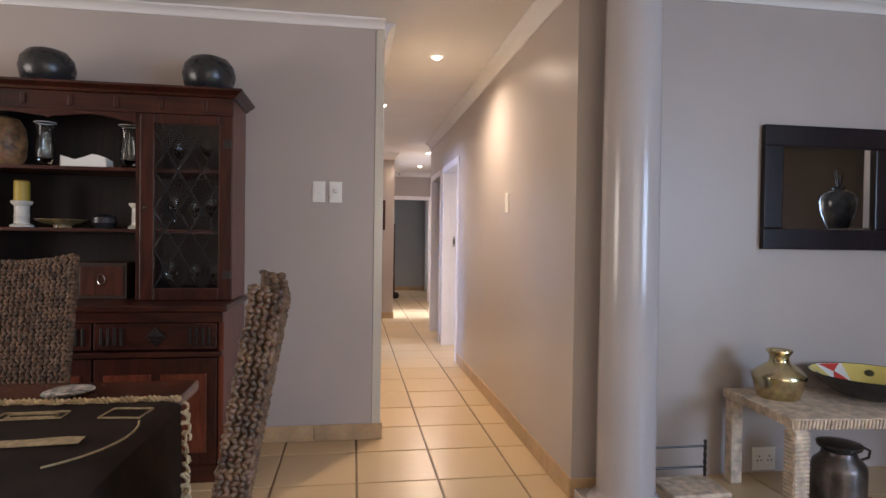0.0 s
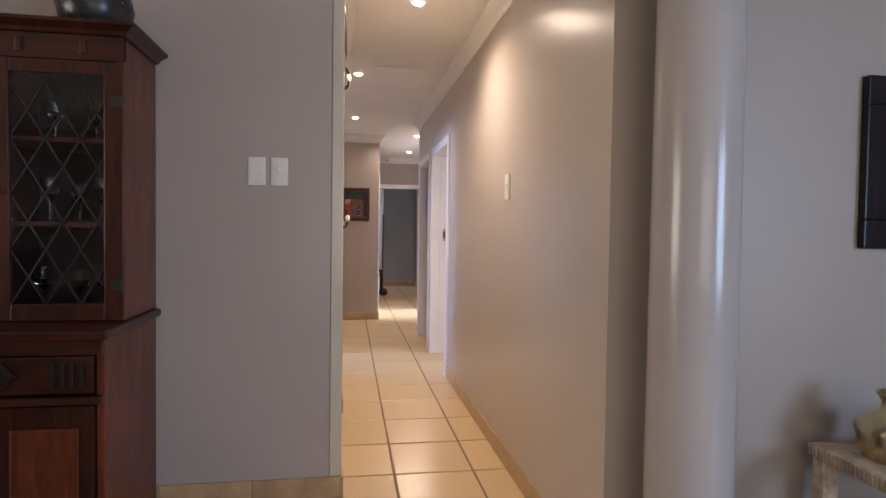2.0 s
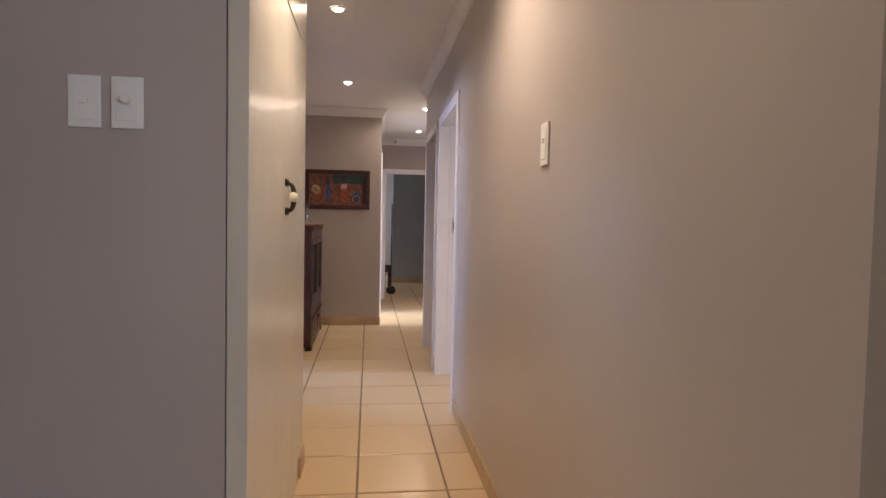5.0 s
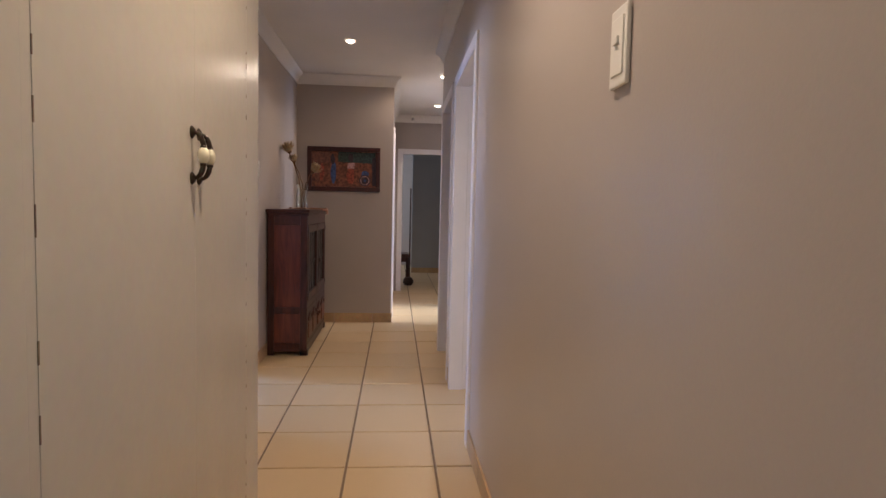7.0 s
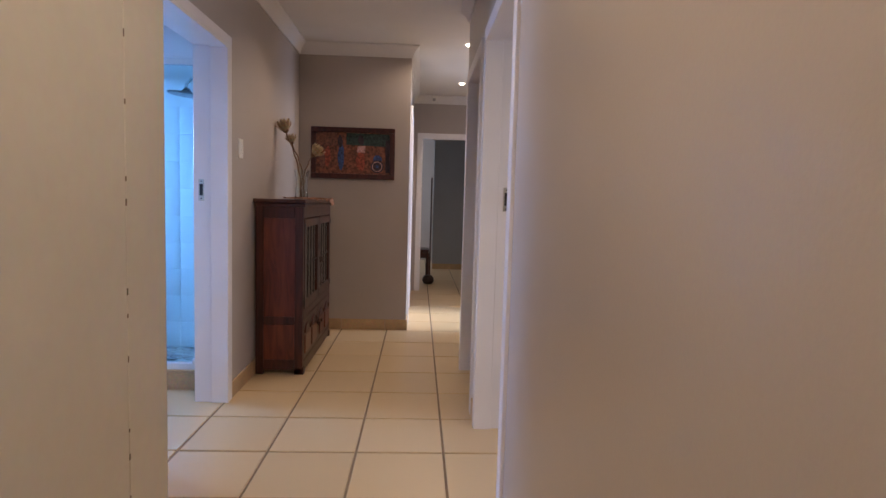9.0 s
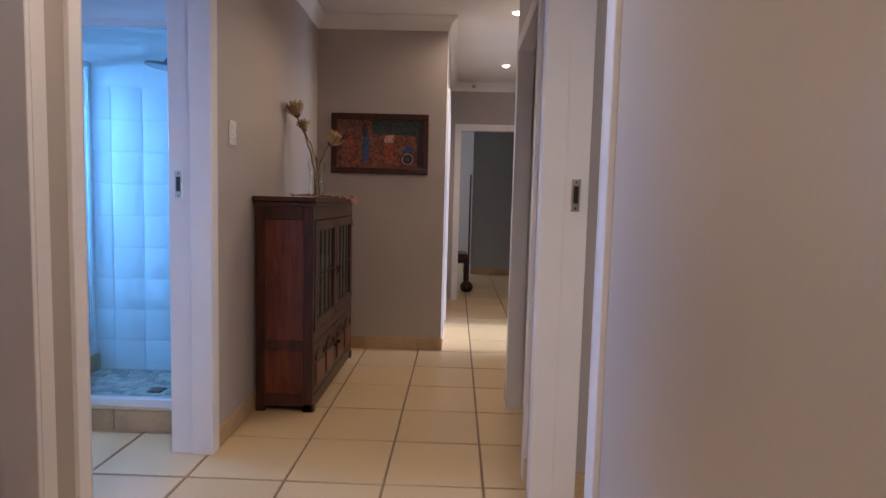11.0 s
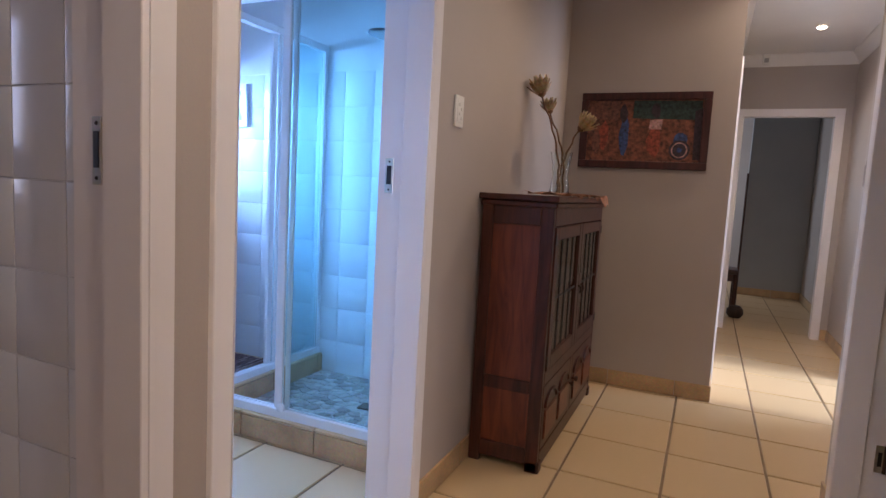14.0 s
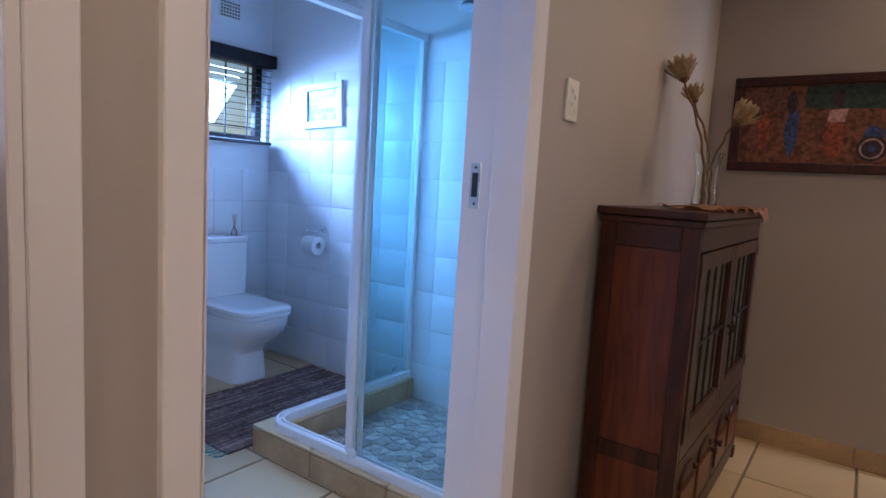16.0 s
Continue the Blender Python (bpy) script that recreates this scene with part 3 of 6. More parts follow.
def pull_handle(parent, y, z):
    """A curved dark bronze pull with an ivory ceramic bead in the middle."""
    pts, rad = [], []
    for k in range(19):
        a = math.pi * k / 18
        pts.append((CF + 0.004 + 0.027 * math.sin(a) ** 0.75, y, z - 0.054 * math.cos(a)))
        rad.append(0.0042 + 0.0022 * math.sin(2 * a) ** 2)
    h = part("handle", tube(pts, 0.006, 10, radii=rad), DARKMETAL, parent, "dark bronze pull with an ivory ceramic grip", smooth=True)
    gx = CF + 0.029
    part("grip", lathe([(0.0, -0.0185), (0.007, -0.0182), (0.0115, -0.013), (0.0135, -0.004), (0.0135, 0.004), (0.0115, 0.013), (0.007, 0.0182), (0.0, 0.0185)], 20, gx, y, z), IVORY, h, "ivory ceramic grip", True)
    for s in (-1, 1):
        part("collar", lathe([(0.0, -0.004), (0.007, -0.004), (0.0082, 0.0), (0.006, 0.003), (0.007, 0.005), (0.0, 0.006)][::1 if s > 0 else -1], 14, gx, y, z + s * 0.021), DARKMETAL, h, smooth=True)
        rose = part("rosette", lathe([(0.0115, 0.0), (0.0125, 0.002), (0.010, 0.005), (0.006, 0.009), (0.0, 0.010)], 16), DARKMETAL, h, smooth=True)
        rose.matrix_local = pose(CF + 0.001, y, z + s * 0.054, 0, 90, 0) @ Matrix.Diagonal((1.25, 1.0, 1.0, 1.0))


for nm, z0, z1, hz in (("lower_door", 0.064, 2.012, 1.305), ("upper_door", 2.038, CZ - 0.112, 2.115)):
    for y0, y1, hy in ((3.4022, 4.03385, 4.010), (4.03415, 4.5175, 4.058)):
        leaf = part(nm, boxes((CF - 0.020, y0, z0, CF + 0.001, y1, z1), bevel=0.0006), CREAM, cup)
        pull_handle(leaf, hy, hz)
# chipped paint along the doors' edges
rng = random.Random(4)
chips = bmesh.new()
for edge_y, long, wide in ((3.4028, 0.05, 0.0018), (4.5195, 0.016, 0.0026)):
    z = 0.15
    while z < 1.95:
        ln = rng.uniform(0.006, long)
        w = rng.uniform(0.5, 1.0) * wide
        cube(chips, CF - 0.004, edge_y - w, z, CF + 0.0016, edge_y + w, z + ln)
        z += ln + rng.uniform(0.03, 0.16)
tagged(part("chipped_edge", chips, DARKCHIP, cup, "dark chips in the cream paint"), kind="stuff")
structure("trim_cupboard_post", boxes((0.290, YH + 0.006, 0.0, 0.343, YH + 0.083, CZ - 0.005), bevel=0.003), CREAM, "cream painted post beside the cupboard")


# ---- switches, sockets, strikes, hinges ----
def wall_plate(name, m, w, h, gangs, label, category="light switch", rocker=(0.016, 0.026)):
    """A plate in its own xz plane that faces -y, with its rockers."""
    ob = thing(name, m, label, category)
    part("plate", boxes((-w / 2, -0.009, -h / 2, w / 2, 0, h / 2), bevel=0.004), PLASTIC, ob)
    part("inner_frame", boxes((-w * 0.34, -0.0115, -h * 0.36, w * 0.34, -0.008, h * 0.36), bevel=0.002), PLASTIC, ob)
    for gx, gz in gangs:
        part("rocker", boxes((gx - rocker[0] / 2, -0.016, gz - rocker[1] / 2, gx + rocker[0] / 2, -0.010, gz + rocker[1] / 2), bevel=0.002), PLASTIC, ob)
    return ob


wall_plate("light_switch", pose(-0.038, YH, 1.494), 0.075, 0.125, [(0, 0.0)], "white plastic light switch on the taupe wall", rocker=(0.02, 0.012))
dim = wall_plate("dimmer_switch", pose(0.060, YH, 1.494), 0.075, 0.125, [], "white plastic dimmer switch with a round knob")
part("knob", lathe([(0.013, 0.010), (0.013, 0.024), (0.010, 0.028), (0.0, 0.028)], 20), PLASTIC, dim).matrix_local = pose(0, 0, 0.008, 90)
wall_plate("light_switch", pose(XR, 3.575, 1.476, 0, 0, -90), 0.075, 0.135, [(0, 0.01)], "white plastic light switch on the satin corridor wall", rocker=(0.02, 0.014))
wall_plate("light_switch", pose(XL, 6.99, 1.462, 0, 0, 90), 0.075, 0.115, [(-0.008, 0.024), (0.01, 0.008), (-0.008, -0.010), (0.01, -0.026)], "white four-gang light switch by the shower room door", rocker=(0.014, 0.012))
wall_plate("light_switch", pose(1.612, 6.47, 1.455), 0.09, 0.125, [(0, 0.0)], "white plastic light switch inside the bedroom", rocker=(0.02, 0.02))
sock = wall_plate("power_socket", pose(2.35, YM, 0.075), 0.135, 0.125, [], "white double power socket low on the wall", "socket")
for sx in (-0.03, 0.03):
    for px, pz in ((0, 0.014), (-0.011, -0.008), (0.011, -0.008)):
        part("pin_hole", lathe([(0.0045, 0.0108), (0.0045, 0.0124), (0.0, 0.0124)], 10), BLACK, sock).matrix_local = pose(sx + px, 0, pz, 90)


def strike(parent, x, y, z, face, half=0.016):
    """A zinc strike plate with its dark latch hole on a jamb; face is the way that it looks along y."""
    s = part("strike_plate", boxes((x - half, min(y, y + face * 0.003), z - 0.060, x + half, max(y, y + face * 0.003), z + 0.060), bevel=0.001, segs=1), STEEL, parent, "zinc strike plate with a dark latch hole")
    part("latch_hole", boxes((x - half * 0.56, min(y + face * 0.003, y + face * 0.0045), z - 0.030, x + half * 0.56, max(y + face * 0.003, y + face * 0.0045), z + 0.034)), BLACK, s)
    for dz in (-0.048, 0.048):
        part("screw", lathe([(0.004, 0.003), (0.003, 0.0045), (0.0, 0.0045)], 10), DARKMETAL, s).matrix_local = pose(x, y, z + dz, 90 if face < 0 else -90)


strike(frame_a, -0.335, DA[1] - 0.004, 1.208, -1)
strike(frame_b, -0.310, DB[1] - 0.004, 1.206, -1, 0.012)
strike(frame_1, 1.318, D1[1] - 0.004, 1.200, -1)


def hinge(parent, x, y, z, face):
    h = part("hinge", boxes((x - 0.016, min(y, y + face * 0.004), z - 0.05, x + 0.012, max(y, y + face * 0.004), z + 0.05), bevel=0.001, segs=1), STEEL, parent, "zinc hinge with a dark gap")
    part("knuckle", tube([(x + 0.014, y + face * 0.004, z - 0.05), (x + 0.014, y + face * 0.004, z + 0.05)], 0.006, 10), DARKMETAL, h, smooth=True)
    part("hinge_gap", boxes((x - 0.008, min(y + face * 0.004, y + face * 0.006), z - 0.026, x + 0.004, max(y + face * 0.004, y + face * 0.006), z + 0.026)), BLACK, h)


for hz in (0.29, 1.83):
    hinge(frame_2, 1.325, D2[1] - 0.004, hz, -1)
    hinge(frame_f, 0, 0, hz, 1)
for h in [o for o in frame_f.children if o.name.startswith("hinge")]:
    h.matrix_local = pose(FD[0] + 0.004, YD + 0.04, 0, 0, 0, -90)
fd4 = thing("door_1", pose(0, 0, 0), "closed white painted side door in a white frame", "door", kind="structure")
part("leaf", boxes((XF - 0.02, 9.02, 0.005, XF + 0.004, 9.84, 2.0), bevel=0.003), WHITE, fd4)
for y0, y1 in ((8.96, 9.02), (9.84, 9.90)):
    part("jamb", boxes((XF - 0.02, y0, 0, XF + 0.018, y1, 2.06), bevel=0.004), WHITE, fd4)
part("head", boxes((XF - 0.02, 9.02, 2.0, XF + 0.018, 9.84, 2.06), bevel=0.004), WHITE, fd4)
sensor = thing("alarm_sensor", pose(1.034, YD - 0.055, 2.478), "small white alarm sensor high on the wall", "sensor")
part("housing", boxes((-0.028, -0.045, -0.04, 0.028, 0, 0.045), bevel=0.008), PLASTIC, sensor)
part("sensor_window", boxes((-0.018, -0.050, -0.03, 0.018, -0.044, 0.008), bevel=0.002), GREYPL, sensor, "grey sensor window")

# ---- glass-fronted cabinet in the corridor ----
cab = thing("display_cabinet", pose(-0.187, 7.283, 0), "dark carved oak cabinet with leaded glass doors against the wall", "cabinet")
CW, CD, CH = 1.165, 0.313, 1.168   # along y, along x, height
# inner boards take the deep oak, so the inside's shade is in their colour
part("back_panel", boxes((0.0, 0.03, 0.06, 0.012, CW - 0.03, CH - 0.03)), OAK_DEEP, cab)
for k, yy in enumerate((0.0, CW - 0.028)):
    sd = part("side_panel", boxes((0.004, yy + 0.007, 0.05, CD - 0.012, yy + 0.021, CH - 0.025)), OAK_RED, cab, "reddish oak side panel in a dark frame")
    for b in ((0.0, yy, 0.0, 0.05, yy + 0.028, CH - 0.025), (CD - 0.058, yy, 0.0, CD - 0.004, yy + 0.028, CH - 0.025)):
        part("stile", boxes(b, bevel=0.004), OAK, sd)
    for b in ((0.05, yy, CH - 0.125, CD - 0.058, yy + 0.028, CH - 0.025), (0.05, yy, 0.335, CD - 0.058, yy + 0.028, 0.39), (0.05, yy, 0.03, CD - 0.058, yy + 0.028, 0.10)):
        part("rail", boxes(b, bevel=0.006), OAK, sd)
topb = part("top", boxes((-0.012, -0.022, CH - 0.025, CD + 0.014, CW + 0.022, CH), bevel=0.006, segs=3), OAK, cab)
part("moulding", boxes((-0.004, -0.010, CH - 0.05, CD + 0.008, CW + 0.010, CH - 0.026), bevel=0.008, segs=3), OAK, topb)
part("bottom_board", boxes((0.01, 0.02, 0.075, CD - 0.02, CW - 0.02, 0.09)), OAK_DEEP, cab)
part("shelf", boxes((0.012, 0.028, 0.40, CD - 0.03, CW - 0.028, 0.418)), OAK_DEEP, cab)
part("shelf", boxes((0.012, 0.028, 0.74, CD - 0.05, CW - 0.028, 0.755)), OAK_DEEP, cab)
part("plinth", boxes((CD - 0.022, 0.028, 0.012, CD - 0.004, CW - 0.028, 0.085), bevel=0.005), OAK_X, cab)
part("frieze", boxes((CD - 0.022, 0.028, 1.045, CD - 0.003, CW - 0.028, CH - 0.05), bevel=0.003), OAK_X, cab)
part("middle_rail", boxes((CD - 0.022, 0.028, 0.375, CD - 0.003, CW - 0.028, 0.43), bevel=0.004), OAK_X, cab)
part("centre_post", boxes((CD - 0.022, CW / 2 - 0.022, 0.085, CD - 0.004, CW / 2 + 0.022, 0.375), bevel=0.003), OAK, cab)
for k in (0, 1):
    y0, y1 = (0.034, CW / 2 - 0.003) if k == 0 else (CW / 2 + 0.003, CW - 0.034)
    z0, z1 = 0.436, 1.040
    dr = part("glass_door", boxes((CD - 0.020, y0, z0, CD + 0.002, y0 + 0.055, z1), (CD - 0.020, y1 - 0.055, z0, CD + 0.002, y1, z1),
              (CD - 0.020, y0 + 0.055, z0, CD + 0.0015, y1 - 0.055, z0 + 0.06), (CD - 0.020, y0 + 0.055, z1 - 0.055, CD + 0.0015, y1 - 0.055, z1), bevel=0.004), OAK, cab)
    p = part("pane", boxes((CD - 0.012, y0 + 0.05, z0 + 0.05, CD - 0.009, y1 - 0.05, z1 - 0.05)), PANE, dr, "leaded greenish glass pane")
    p.visible_shadow = False
    lead = bmesh.new()
    n = 4
    for i in range(1, n):
        yy = y0 + 0.055 + (y1 - y0 - 0.11) * i / n
        cube(lead, CD - 0.0085, yy - 0.0035, z0 + 0.055, CD - 0.005, yy + 0.0035, z1 - 0.05)
    for zz in (0.735,):
        cube(lead, CD - 0.0086, y0 + 0.055, zz - 0.0035, CD - 0.0052, y1 - 0.055, zz + 0.0035)
    part("lead_came", lead, LEAD, dr, "grey lead glazing bars")
    ey = y1 - 0.026 if k == 0 else y0 + 0.026
    part("escutcheon", boxes((CD + 0.002, ey - 0.014, 0.795, CD + 0.005, ey + 0.014, 0.845), bevel=0.001), DARKMETAL, dr)
    part("drop_handle", tube([(CD + 0.005, ey, 0.735), (CD + 0.016, ey, 0.732), (CD + 0.020, ey, 0.715), (CD + 0.016, ey, 0.70)], 0.006, 8), DARKMETAL, dr, smooth=True)
    oy = y0 + 0.004 if k == 0 else y1 - 0.004
    for hz in (0.48, 0.99):
        part("door_hinge", boxes((CD + 0.001, oy - 0.012, hz - 0.022, CD + 0.005, oy + 0.012, hz + 0.022), bevel=0.001), BLACK, dr)
    # carved drawer door below
    z0, z1 = 0.092, 0.370
    b0, b1 = (0.034, CW / 2 - 0.026) if k == 0 else (CW / 2 + 0.026, CW - 0.034)
    ld = part("carved_door", boxes((CD - 0.020, b0, z0, CD - 0.004, b1, z1), bevel=0.003), OAK, cab, "dark oak door with arched carving")
    for q in range(2):
        c0 = b0 + 0.03 + q * ((b1 - b0) / 2 - 0.005)
        c1 = c0 + (b1 - b0) / 2 - 0.055
        arch = bmesh.new()
        cube(arch, CD - 0.005, c0, z0 + 0.035, CD + 0.004, c1, z1 - 0.11)
        bmesh.ops.bevel(arch, geom=list(arch.edges), offset=0.006, segments=2, affect="EDGES")
        part("raised_panel", arch, OAK_RED, ld)
        part("carved_arch", tube([(CD - 0.002, c0 + (c1 - c0) * (0.5 - 0.5 * math.cos(math.pi * i / 12)), z1 - 0.10 + 0.055 * math.sin(math.pi * i / 12)) for i in range(13)], 0.008, 6), OAK, ld, smooth=True)
    ky = b1 - 0.018 if k == 0 else b0 + 0.018
    part("knob", lathe([(0.008, 0.0), (0.006, 0.010), (0.014, 0.020), (0.013, 0.028), (0.0, 0.031)], 16), OAK, ld, smooth=True).matrix_local = pose(CD - 0.004, ky, 0.245, 0, 90, 0)
for yy in (0.0, CW - 0.05):
    part("foot", boxes((CD - 0.058, yy, 0.0, CD + 0.004, yy + 0.05, 0.05), bevel=0.006), OAK, cab)

# runner cloth on the cabinet
rc = bmesh.new()
CT = CH
NXr, NYr = 12, 44
gv = []
for j in range(NYr + 1):
    row = []
    y = 7.40 + 1.02 * j / NYr
    for i in range(NXr + 1):
        u = i / NXr
        x = -0.06 + 0.205 * u + 0.012 * math.sin(j * 0.7)
        z = CT + 0.004 + (0.003 + 0.011 * (0.5 + 0.5 * math.sin(0.31 * j + 1.0))) * (1 + math.sin(1.1 * i + 0.8 * j)) * 0.5
        if j > NYr - 16:
            k = (j - (NYr - 16)) / 16
            x += 0.055 * k * u
        if x > 0.146:
            z -= (x - 0.146) * 1.2
            x = 0.146 + (x - 0.146) * 0.35
        row.append(rc.verts.new((x, y, z)))
    gv.append(row)
for j in range(NYr):
    for i in range(NXr):
        rc.faces.new((gv[j][i], gv[j][i + 1], gv[j + 1][i + 1], gv[j + 1][i]))
bmesh.ops.solidify(rc, geom=list(rc.faces), thickness=0.002)
single("table_runner", rc, RUNNER, "crumpled brown cloth runner on the oak cabinet", "cloth", smooth=True)

# glass vase with dried proteas
vase = thing("glass_vase", pose(-0.02, 7.93, CT + 0.006), "clear glass vase on the cabinet runner", "vase")
part("body", lathe([(0.0, 0.0), (0.046, 0.0), (0.050, 0.006), (0.046, 0.05), (0.040, 0.10), (0.045, 0.16), (0.056, 0.215), (0.053, 0.215), (0.042, 0.16), (0.037, 0.10), (0.043, 0.05), (0.044, 0.012), (0.0, 0.010)], 28), GLASS, vase, smooth=True).visible_shadow = False


def protea(tip, base, size, bend):
    """A dried protea: bent stem and an open head of pointed bracts."""
    ob = thing("dried_protea", pose(*base), "dried golden protea on a bare brown stem in the vase", "dried flower", "proteas in the vase")
    t = Vector(tip) - Vector(base)
    pts = [t * (k / 14) + Vector(bend) * math.sin(math.pi * k / 14) + Vector((0.004 * math.sin(k * 1.9), 0.004 * math.cos(k * 1.3), 0)) for k in range(15)]
    part("stem", tube(pts, 0.0045, 7, radii=[0.0055 - 0.0001 * k for k in range(15)]), STEM, ob, smooth=True)
    d = (pts[-1] - pts[-2]).normalized()
    q = d.to_track_quat("Z", "Y").to_matrix().to_4x4()
    rg = random.Random(int(size * 1000))
    head = part("flower_head", lathe([(0.006, -0.01), (0.017, 0.0), (0.020, 0.014), (0.012, 0.030), (0.0, 0.036)], 14), STEM, ob, smooth=True)
    head.matrix_local = Matrix.Translation(pts[-1]) @ q @ Matrix.Scale(size, 4)
    for ring, (n, ln, op) in enumerate(((9, 0.066, 0.80), (9, 0.078, 0.50), (7, 0.078, 0.24))):
        for i in range(n):
            bm = bmesh.new()
            rows = []
            w0 = 0.0135
            for k in range(6):
                f = k / 5
                w = w0 * (math.sin(math.pi * (0.12 + 0.85 * f)) ** 0.8)
                out = 0.012 + ln * (math.sin(op * f * 1.1)) * (1 - 0.25 * f)
                up = 0.004 + ln * f * math.cos(op * f * 0.8)
                rows.append([bm.verts.new((out, -w, up)), bm.verts.new((out + 0.004, 0, up - 0.002)), bm.verts.new((out, w, up))])
            for a, b in zip(rows, rows[1:]):
                bm.faces.new((a[0], a[1], b[1], b[0]))
                bm.faces.new((a[1], a[2], b[2], b[1]))
            bmesh.ops.solidify(bm, geom=list(bm.faces), thickness=0.0014)
            part("bract", bm, BRACT, head, smooth=True).matrix_local = pose(0, 0, 0.002 * ring, rg.uniform(-8, 8), rg.uniform(-8, 8), 360 * i / n + 23 * ring + rg.uniform(-8, 8))


VB = CT + 0.02
protea((-0.128, 7.86, 1.665), (-0.02, 7.93, VB), 1.15, (0.03, 0.0, 0.0))
protea((-0.090, 7.895, 1.585), (-0.005, 7.94, VB), 0.85, (0.03, 0.01, 0.0))
protea((0.065, 7.90, 1.50), (-0.03, 7.92, VB), 1.08, (-0.02, 0.0, 0.0))

# framed textile picture: a market scene of plain coloured shapes
pic = thing("framed_picture", pose(0.279, YN - 0.001, 1.358), "dark red framed beadwork picture in orange and blue", "picture")
PW, PH = 0.74, 0.452
for b in ((-PW / 2, -0.024, 0, PW / 2, 0, 0.045), (-PW / 2, -0.024, PH - 0.045, PW / 2, 0, PH), (-PW / 2, -0.024, 0.045, -PW / 2 + 0.045, 0, PH - 0.045), (PW / 2 - 0.045, -0.024, 0.045, PW / 2, 0, PH - 0.045)):
    part("frame_bar", boxes(b, bevel=0.006), MAROON, pic)
art = part("artwork", boxes((-PW / 2 + 0.04, -0.010, 0.04, PW / 2 - 0.04, -0.004, PH - 0.04)), ART, pic, "mottled orange and brown beadwork")


def shape(material, pts, d=-0.0115):
    bm = bmesh.new()
    f = [bm.verts.new((x, d, z)) for x, z in pts]
    g = [bm.verts.new((x, -0.0098, z)) for x, z in pts]
    bm.faces.new(f)
    bm.faces.new(g[::-1])
    for i in range(len(pts)):
        j = (i + 1) % len(pts)
        bm.faces.new((f[i], f[j], g[j], g[i]))
    part("patch", bm, material, art)


def blob(cx, cz, w, h, n=10, seed=0):
    r = random.Random(seed)
    return [(cx + w * math.cos(2 * math.pi * i / n) * r.uniform(0.8, 1.1), cz + h * math.sin(2 * math.pi * i / n) * r.uniform(0.85, 1.1)) for i in range(n)]


shape(ARTGREEN, [(-0.06, 0.30), (0.32, 0.29), (0.32, 0.40), (-0.06, 0.405)], -0.0105)
shape(ARTBROWN, [(-0.325, 0.30), (-0.15, 0.29), (-0.14, 0.405), (-0.325, 0.405)], -0.0105)
shape(ARTBLUE, blob(-0.105, 0.20, 0.030, 0.12, 10, 1))
shape(ARTDARK, blob(-0.115, 0.33, 0.024, 0.055, 9, 2), -0.012)
shape(ARTRED, blob(0.07, 0.165, 0.042, 0.095, 10, 3))
shape(ARTPINK, [(0.035, 0.235), (0.105, 0.235), (0.11, 0.295), (0.04, 0.29)], -0.013)
shape(ARTDARK, blob(0.07, 0.345, 0.028, 0.045, 9, 4), -0.012)
shape(ARTRED, blob(-0.225, 0.19, 0.03, 0.09, 9, 5))
shape(ARTBROWN, blob(-0.27, 0.16, 0.028, 0.07, 9, 6), -0.012)
shape(ARTBLUE, blob(0.215, 0.175, 0.045, 0.045, 10, 7))
for rr, mm, dd in ((0.058, ARTDARK, -0.0118), (0.046, ARTPINK, -0.0126), (0.038, ARTDARK, -0.0134), (0.014, ARTBLUE, -0.0142)):
    shape(mm, [(0.215 + rr * math.cos(2 * math.pi * i / 20), 0.115 + rr * math.sin(2 * math.pi * i / 20)) for i in range(20)], dd)
shape(ARTDARK, [(0.29, 0.06), (0.325, 0.06), (0.325, 0.36), (0.285, 0.34)], -0.012)

# ---- shower room ----
BZT = 1.83   # top of the wall tiles
structure("wall_bath_paint", boxes((BX, BN + 0.001, BZT, XI, BN + 0.0125, CZ - 0.001)), BATH_PAINT, "white painted wall above the bathroom tiles")
# window with dark frame, bars, blind and pelmet
win = thing("window_1", pose(BX, 7.595, 1.395), "dark framed bathroom window with black burglar bars", "window", kind="structure")
WH = 0.54
for b in ((-0.10, -0.78, 0.0, -0.05, -0.735, WH), (-0.10, 0.26, 0.0, -0.05, 0.305, WH), (-0.10, -0.735, 0.0, -0.05, 0.26, 0.045), (-0.10, -0.735, WH - 0.045, -0.05, 0.26, WH)):
    part("window_frame", boxes(b, bevel=0.003), BLACKWOOD, win)
part("pane", boxes((-0.078, -0.735, 0.045, -0.074, 0.26, WH - 0.045)), GLASS, win).visible_shadow = False
part("window_sill", boxes((-0.05, -0.78, -0.004, 0.012, 0.305, 0.012), bevel=0.003), BATH_TILE, win)
bars = bmesh.new()
for b in ((-0.044, -0.615, 0.02, -0.036, -0.607, 0.52), (-0.044, -0.455, 0.02, -0.036, -0.447, 0.52), (-0.044, -0.295, 0.02, -0.036, -0.287, 0.52), (-0.045, -0.735, 0.09, -0.037, 0.26, 0.098), (-0.045, -0.735, 0.43, -0.037, 0.26, 0.438), (-0.044, -0.135, 0.02, -0.036, -0.127, 0.52), (-0.044, 0.025, 0.02, -0.036, 0.033, 0.52), (-0.044, 0.185, 0.02, -0.036, 0.193, 0.52)):
    cube(bars, *b)
part("burglar_bars", bars, BLACK, win, "black steel burglar bars")
